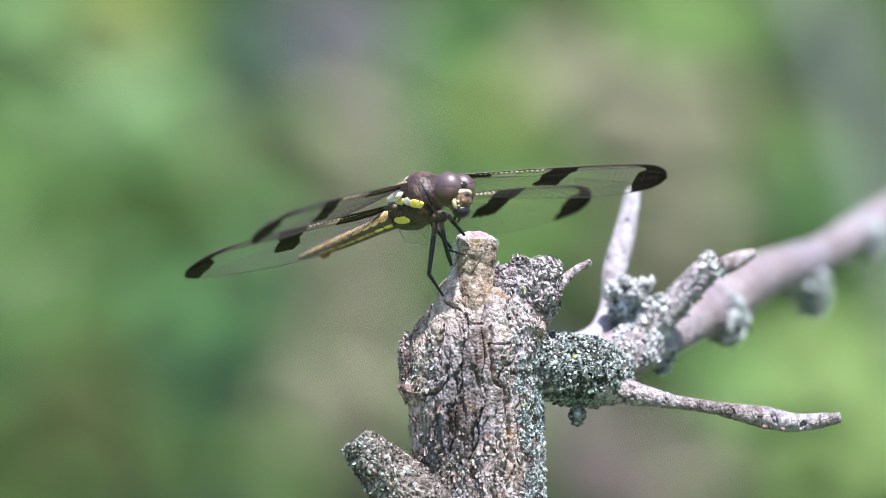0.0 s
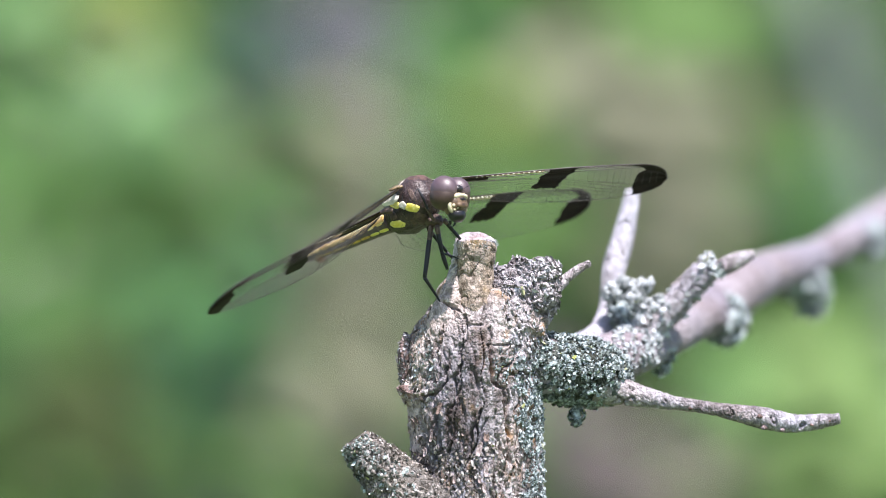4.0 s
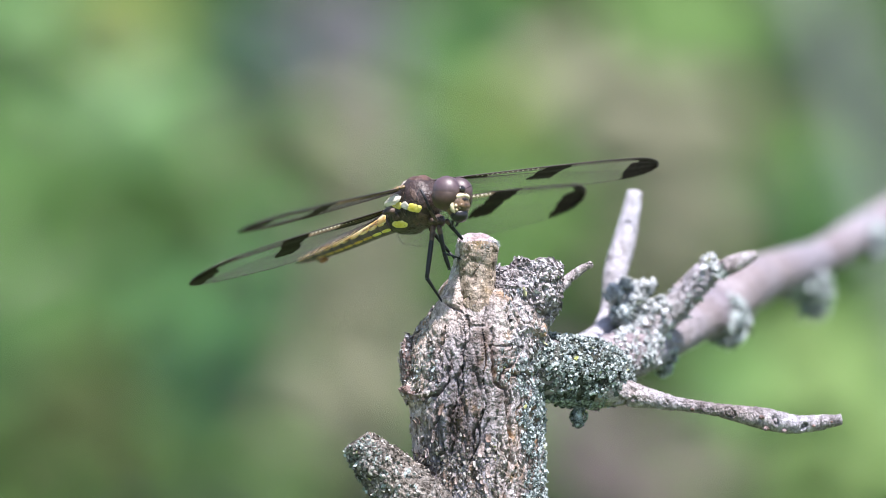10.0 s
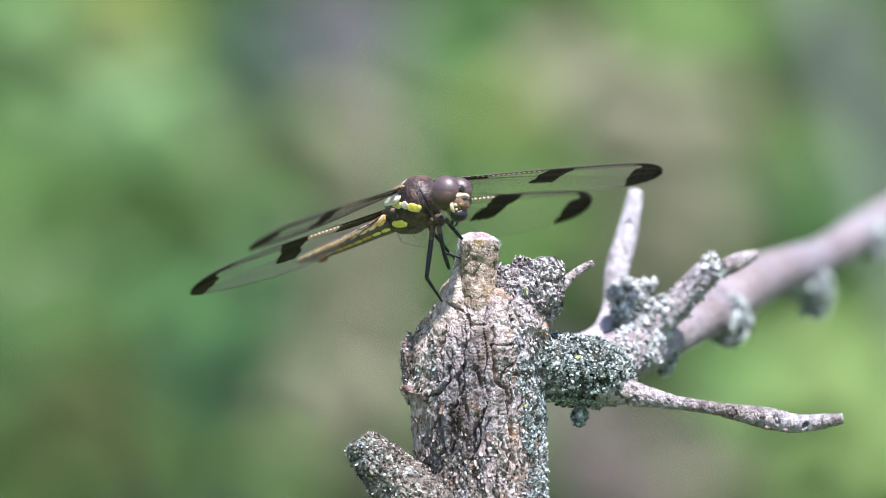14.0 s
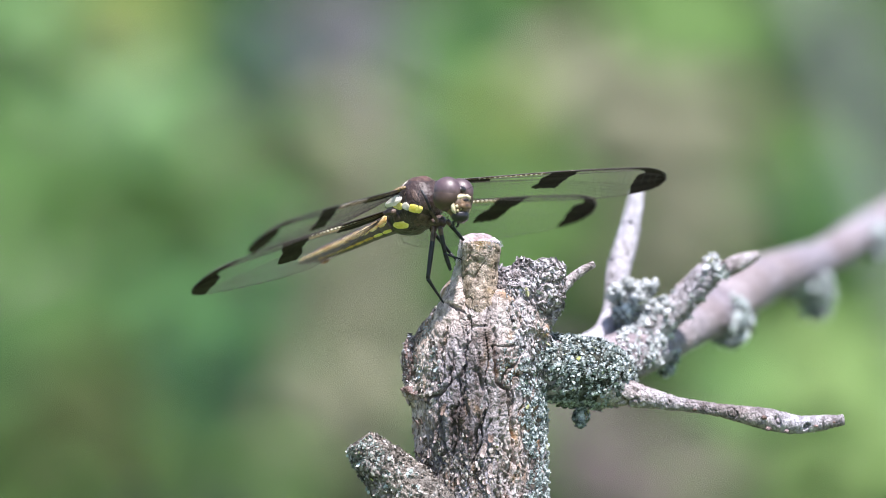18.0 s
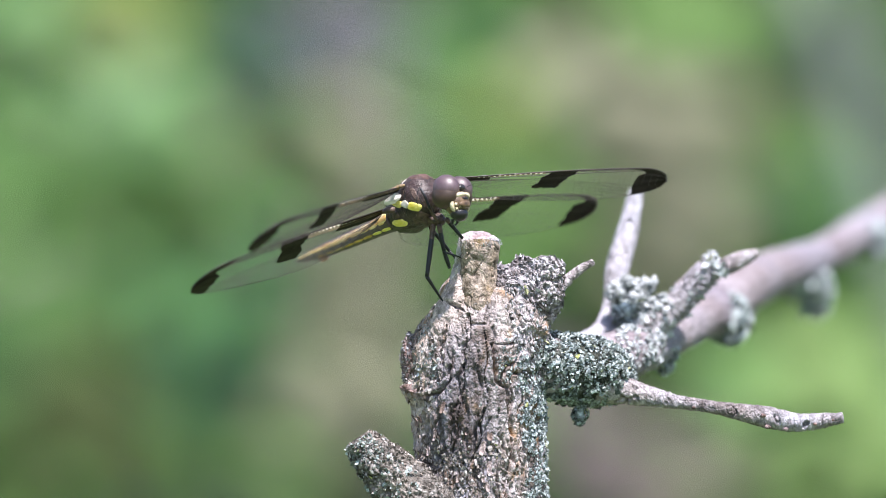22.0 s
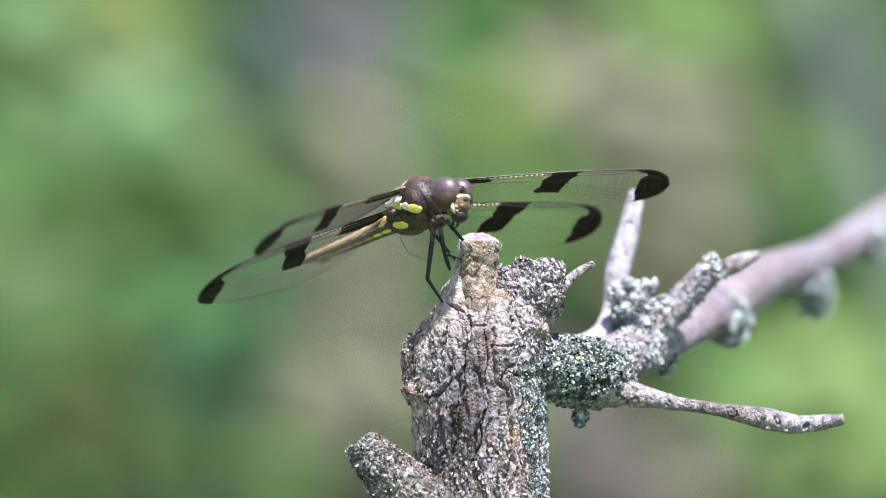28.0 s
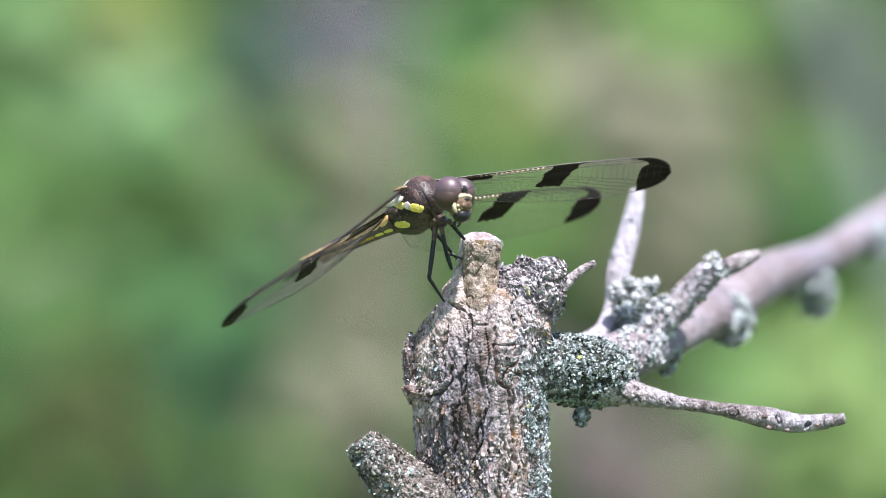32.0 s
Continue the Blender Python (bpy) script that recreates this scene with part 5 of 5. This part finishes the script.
def dry_stem(px, y, radius, lean, material, label):
    """A bare upright stem before the hedge."""
    b = far_spot(px, 441, y)
    ob = new("bare_stem")
    ob.location = (b.x, y, 0)
    tagged(ob, label, "stem", "bare stems before the hedge")
    v, f = tube([(-lean * 1200, 0, -20), (0, 0, 1200), (lean * 900, 0, 2100)], [radius * 1.1, radius, radius * 0.7], 16, 30)
    st = mesh_part("stem", v, f, material, ob)
    r = random.Random(round(px))
    for k in range(7):
        z = r.uniform(900, 1700)
        x0 = lean * (z - 1200)
        sg = r.choice((-1, 1))
        v, f = tube([(x0, 0, z), (x0 + sg * radius * 2.5, r.uniform(-20, 20), z + 25), (x0 + sg * radius * 4, r.uniform(-40, 40), z + 60)], [radius * 0.35, radius * 0.25, radius * 0.1], 8, 8)
        mesh_part("side_twig", v, f, material, st)


dry_stem(625, 2.2, 5, -0.02, STEM_TAN, "bare upright tan stem, out of focus")
dry_stem(1595, 1.5, 8, -0.34, STEM_PALE, "bare slanting pale grey stem, out of focus")


# seconds, then the body's shift in millimetres, or a wing's sweep back, rise and twist in degrees
PERCH = [(0, 0.82, 0.51), (0.5, 0.46, 0.26), (1, 0.43, 0.11), (1.5, 0.30, 0.00), (2, 0.25, -0.08), (2.5, 0.24, -0.07), (3, 0.22, -0.06), (3.5, 0.21,
        -0.03), (5.5, 0.22, 0.00), (6, 0.22, 0.03), (6.5, 0.22, 0.04), (7, 0.22, 0.05), (7.5, 0.22, 0.06), (8, 0.22, 0.06), (8.5, 0.23, 0.05), (9, 0.26,
        0.09), (9.5, 0.26, 0.10), (10, 0.25, 0.09), (10.5, 0.21, 0.05), (11, 0.15, 0.07), (11.5, 0.10, 0.06), (12, 0.05, 0.04), (12.5, 0.01, 0.03), (13, 0.02,
        0.04), (13.5, 0.02, 0.03), (14, 0.00, 0.00), (14.5, 0.02, 0.00), (16.5, 0.03, 0.00), (17, 0.01, 0.00), (17.5, 0.01, -0.00), (18, 0.01, -0.00), (18.5,
        -0.00, -0.00), (19, -0.00, -0.00), (19.5, -0.00, 0.00), (20, -0.00, 0.00), (20.5, 0.00, 0.00), (21, 0.00, 0.00), (21.5, 0.01, 0.00), (22, 0.01, 0.00),
        (22.5, 0.01, 0.00), (23, 0.01, 0.01), (23.5, 0.01, 0.01), (24, 0.01, 0.01), (24.5, 0.02, 0.02), (25, 0.02, 0.01), (25.5, 0.03, 0.00), (27.5, 0.02,
        -0.03), (28, 0.02, -0.05), (28.5, 0.01, -0.07), (29, 0.02, -0.10), (29.5, 0.01, -0.12), (30, 0.01, -0.12), (30.5, 0.02, -0.13), (31, 0.04, -0.13),
        (31.5, 0.05, -0.15), (32, 0.10, -0.10)]
WING_LEFT_FORE = [(0, -17.7, -1.3, -16.8), (0.5, -21.6, -3.2, -20.1), (1, -20.0, -1.4, -20.1), (1.5, -20.2, -0.9, -20.1), (2, -20.4, -0.7, -20.1),
        (2.5, -20.5, -0.8, -20.1), (3, -20.2, -0.8, -20.1), (3.5, -20.5, -0.9, -20.1), (5.5, -19.9, -1.1, -20.1), (6, -19.6, -1.1, -20.1), (6.5, -19.7, -1.5,
        -20.1), (7, -19.2, -1.3, -20.1), (7.5, -19.2, -1.1, -20.1), (8, -19.2, -1.0, -20.1), (8.5, -19.0, -0.7, -20.1), (9, -18.7, -0.5, -20.1), (9.5, -18.7,
        0.1, -14.7), (10, -15.4, 2.1, -9.2), (10.5, -16.3, 1.3, -9.2), (11, -17.4, 0.6, -9.2), (11.5, -15.8, 1.2, -9.2), (12, -16.3, 1.5, -9.2), (12.5, -18.2,
        -2.4, -19.5), (13, -15.1, 0.8, -10.6), (13.5, -15.7, 1.3, -10.6), (14, -17.0, 0.2, -10.6), (14.5, -16.9, -0.3, -11.4), (16.5, -17.9, -1.3, -14.9),
        (17, -17.1, -0.4, -14.9), (17.5, -14.8, 1.3, -14.9), (18, -17.9, -0.9, -14.9), (18.5, -17.9, -1.2, -14.9), (19, -17.9, -1.2, -14.9), (19.5, -17.9,
        -1.2, -14.9), (20, -18.4, -1.3, -14.9), (20.5, -18.8, -1.8, -14.9), (21, -18.9, -1.8, -14.9), (21.5, -18.8, -1.8, -14.9), (22, -18.8, -1.8, -14.9),
        (22.5, -18.8, -2.0, -14.9), (23, -20.4, -2.4, -16.0), (23.5, -20.3, -2.5, -17.1), (24, -19.5, -1.8, -18.2), (24.5, -19.5, -1.9, -19.3), (25, -19.4,
        -1.6, -20.4), (25.5, -19.5, -1.9, -21.5), (27.5, -20.8, -2.7, -21.5), (28, -19.8, -1.9, -21.5), (28.5, -19.5, -1.5, -18.2), (29, -20.2, -1.7, -14.9),
        (29.5, -20.2, -2.1, -14.9), (30, -20.8, -2.2, -14.9), (30.5, -20.1, -1.9, -14.9), (31, -20.6, -2.2, -14.9), (31.5, -21.2, 1.0, -24.7), (32, -20.2,
        0.9, -24.7)]
WING_LEFT_HIND = [(0, 4.8, 4.9, -23.5), (0.5, 2.9, 3.7, -24.7), (1, 3.3, 4.1, -25.1), (1.5, 3.0, 4.4, -25.1), (2, 3.1, 4.6, -25.1), (2.5, 2.9, 4.9,
        -25.1), (3, 2.8, 4.7, -25.1), (3.5, 3.6, 4.6, -25.1), (5.5, 3.6, 4.6, -25.1), (6, 3.2, 4.5, -25.1), (6.5, 3.3, 4.6, -25.1), (7, 3.5, 4.5, -25.1),
        (7.5, 3.3, 4.6, -25.1), (8, 3.5, 5.1, -25.1), (8.5, 4.0, 5.3, -25.1), (9, 3.8, 5.2, -25.1), (9.5, 4.3, 6.0, -23.8), (10, 5.5, 6.7, -22.4), (10.5, 5.1,
        6.4, -22.4), (11, 4.5, 6.1, -22.4), (11.5, 5.0, 6.3, -22.4), (12, 5.2, 6.4, -22.4), (12.5, 2.0, 2.9, -20.2), (13, 4.4, 4.9, -21.4), (13.5, 4.4, 5.4,
        -21.4), (14, 3.9, 4.3, -21.4), (14.5, 3.8, 3.9, -21.1), (16.5, 3.0, 3.1, -19.8), (17, 3.8, 3.7, -19.8), (17.5, 4.3, 4.5, -19.8), (18, 3.0, 3.1,
        -19.8), (18.5, 3.0, 3.0, -19.8), (19, 3.0, 3.0, -19.8), (19.5, 2.7, 2.9, -19.8), (20, 2.7, 2.9, -19.8), (20.5, 2.5, 2.6, -19.8), (21, 2.5, 2.4,
        -19.8), (21.5, 2.4, 2.6, -19.8), (22, 2.5, 2.6, -19.8), (22.5, 2.2, 2.3, -19.8), (23, 1.9, 1.7, -19.8), (23.5, 1.3, 1.6, -19.8), (24, 2.2, 2.0,
        -19.8), (24.5, 2.1, 2.2, -19.8), (25, 1.8, 2.3, -21.5), (25.5, 2.0, 1.8, -23.1), (27.5, 0.8, 0.5, -29.7), (28, 1.7, 0.1, -29.7), (28.5, 2.1, 0.5,
        -29.7), (29, 2.6, 2.4, -19.8), (29.5, 2.3, 2.4, -19.8), (30, 2.0, 2.3, -19.8), (30.5, 2.4, 2.4, -19.8), (31, 2.1, 2.3, -19.8), (31.5, 1.0, 5.0,
        -25.7), (32, 1.5, 4.8, -25.7)]
WING_RIGHT_FORE = [(0, -25.3, -14.1, 15.5), (0.5, -28.8, -19.9, 12.9), (1, -30.3, -18.0, 6.3), (1.5, -30.6, -17.9, 6.3), (2, -29.9, -17.8, 6.3), (2.5,
        -33.5, -21.3, 11.4), (3, -34.8, -21.4, 11.4), (3.5, -33.4, -21.6, 11.4), (5.5, -32.5, -20.5, 11.4), (6, -34.0, -20.1, 11.4), (6.5, -34.0, -21.4,
        11.4), (7, -34.1, -21.2, 11.4), (7.5, -34.4, -21.0, 11.4), (8, -34.6, -21.1, 11.4), (8.5, -34.9, -20.7, 11.4), (9, -31.3, -20.9, 11.4), (9.5, -32.0,
        -18.1, 5.2), (10, -23.8, -13.2, 1.0), (10.5, -21.7, -15.0, 1.0), (11, -27.0, -16.8, 6.3), (11.5, -27.1, -18.1, 6.3), (12, -28.5, -17.7, 6.3), (12.5,
        -30.3, -18.6, 6.3), (13, -27.6, -17.7, 6.3), (13.5, -26.2, -16.7, 6.3), (14, -25.3, -16.1, 8.0), (14.5, -24.8, -15.7, 9.7), (16.5, -26.9, -15.5,
        16.6), (17, -25.4, -15.7, 16.6), (17.5, -25.0, -15.1, 16.6), (18, -24.3, -14.9, 16.6), (18.5, -25.7, -15.3, 16.6), (19, -25.5, -15.2, 16.6), (19.5,
        -25.3, -15.2, 16.6), (20, -25.2, -15.2, 16.6), (20.5, -26.1, -15.0, 16.6), (21, -26.0, -14.5, 16.6), (21.5, -27.0, -14.1, 16.6), (22, -24.5, -15.0,
        16.6), (22.5, -25.4, -14.6, 16.6), (23, -25.4, -14.6, 16.6), (23.5, -25.1, -14.7, 16.6), (24, -25.2, -14.5, 16.6), (24.5, -25.5, -14.6, 16.6), (25,
        -25.3, -14.8, 16.6), (25.5, -25.8, -15.4, 16.4), (27.5, -25.5, -15.2, 20.4), (28, -25.6, -15.1, 20.4), (28.5, -26.4, -15.7, 20.4), (29, -26.4, -15.7,
        20.4), (29.5, -28.4, -14.0, 16.5), (30, -26.0, -15.4, 16.6), (30.5, -27.7, -15.6, 16.6), (31, -27.5, -16.2, 16.6), (31.5, -30.3, -24.2, 8.8), (32,
        -30.5, -24.3, 8.8)]
WING_RIGHT_HIND = [(0, -3.1, -13.2, 16.3), (0.5, -6.1, -19.0, 16.3), (1, -4.3, -19.2, 16.3), (1.5, -4.8, -19.1, 15.8), (2, -4.8, -18.9, 15.3), (2.5,
        -8.3, -22.3, 18.5), (3, -8.2, -22.8, 18.5), (3.5, -8.3, -22.7, 18.5), (5.5, -7.3, -20.5, 18.5), (6, -7.6, -20.2, 18.5), (6.5, -9.0, -22.2, 18.5), (7,
        -8.5, -21.9, 18.5), (7.5, -8.4, -21.9, 18.5), (8, -8.1, -21.8, 18.5), (8.5, -8.8, -21.4, 18.5), (9, -7.6, -20.4, 18.5), (9.5, -5.5, -18.6, 13.7), (10,
        -5.5, -15.5, 10.9), (10.5, -5.2, -16.3, 10.9), (11, -5.5, -18.3, 15.3), (11.5, -4.9, -19.6, 15.3), (12, -5.4, -19.3, 15.3), (12.5, -6.3, -19.4, 15.3),
        (13, -5.0, -19.0, 15.3), (13.5, -4.7, -17.6, 15.3), (14, -4.1, -16.9, 15.7), (14.5, -4.2, -16.4, 16.2), (16.5, -4.9, -17.2, 18.0), (17, -4.3, -16.9,
        18.0), (17.5, -3.9, -16.1, 18.0), (18, -4.4, -16.2, 18.0), (18.5, -4.5, -16.7, 18.0), (19, -4.2, -16.4, 18.0), (19.5, -4.6, -16.5, 18.0), (20, -4.2,
        -16.4, 18.0), (20.5, -4.1, -16.6, 18.0), (21, -4.2, -16.4, 18.0), (21.5, -4.1, -16.4, 18.0), (22, -4.2, -16.4, 18.0), (22.5, -4.3, -16.2, 18.0), (23,
        -4.4, -16.3, 18.0), (23.5, -4.3, -16.9, 18.0), (24, -4.2, -16.5, 18.0), (24.5, -4.2, -16.7, 18.0), (25, -4.0, -17.1, 18.0), (25.5, -5.5, -16.0, 28.4),
        (27.5, -5.6, -16.9, 25.4), (28, -5.3, -17.5, 25.4), (28.5, -4.8, -17.8, 25.4), (29, -6.8, -16.9, 24.0), (29.5, -8.0, -16.4, 22.5), (30, -5.2, -17.4,
        18.0), (30.5, -6.2, -18.8, 18.0), (31, -6.7, -19.1, 18.0), (31.5, -8.9, -25.3, 18.9), (32, -9.2, -25.7, 18.9)]


def motions():
    deg = math.radians

    def turn(side, back, up, twist):
        a, e, w = deg(back), deg(up), deg(twist)
        span = Vector((-math.sin(a) * math.cos(e), side * math.cos(a) * math.cos(e), math.sin(e)))
        rear_way = (Vector((-1, 0, 0)) + span * span.x).normalized()
        rear_way = rear_way * math.cos(w) + span.cross(rear_way) * math.sin(w)
        return Matrix((span, rear_way, span.cross(rear_way))).transposed().to_4x4()
    walk(fly, [(t, Matrix.Translation((O + Vector((x, 0, z))) * MM + TOP) @ BODY.to_4x4()) for t, x, z in PERCH])
    for ob, side_, key, rows in ((left_fore, 1, "lf", WING_LEFT_FORE), (left_hind, 1, "lh", WING_LEFT_HIND),
                                 (right_fore, -1, "rf", WING_RIGHT_FORE), (right_hind, -1, "rh", WING_RIGHT_HIND)):
        walk(ob, [(t, Matrix.Translation(Vector(HINGE[key]) * MM) @ turn(side_, *q)) for t, *q in rows])


motions()
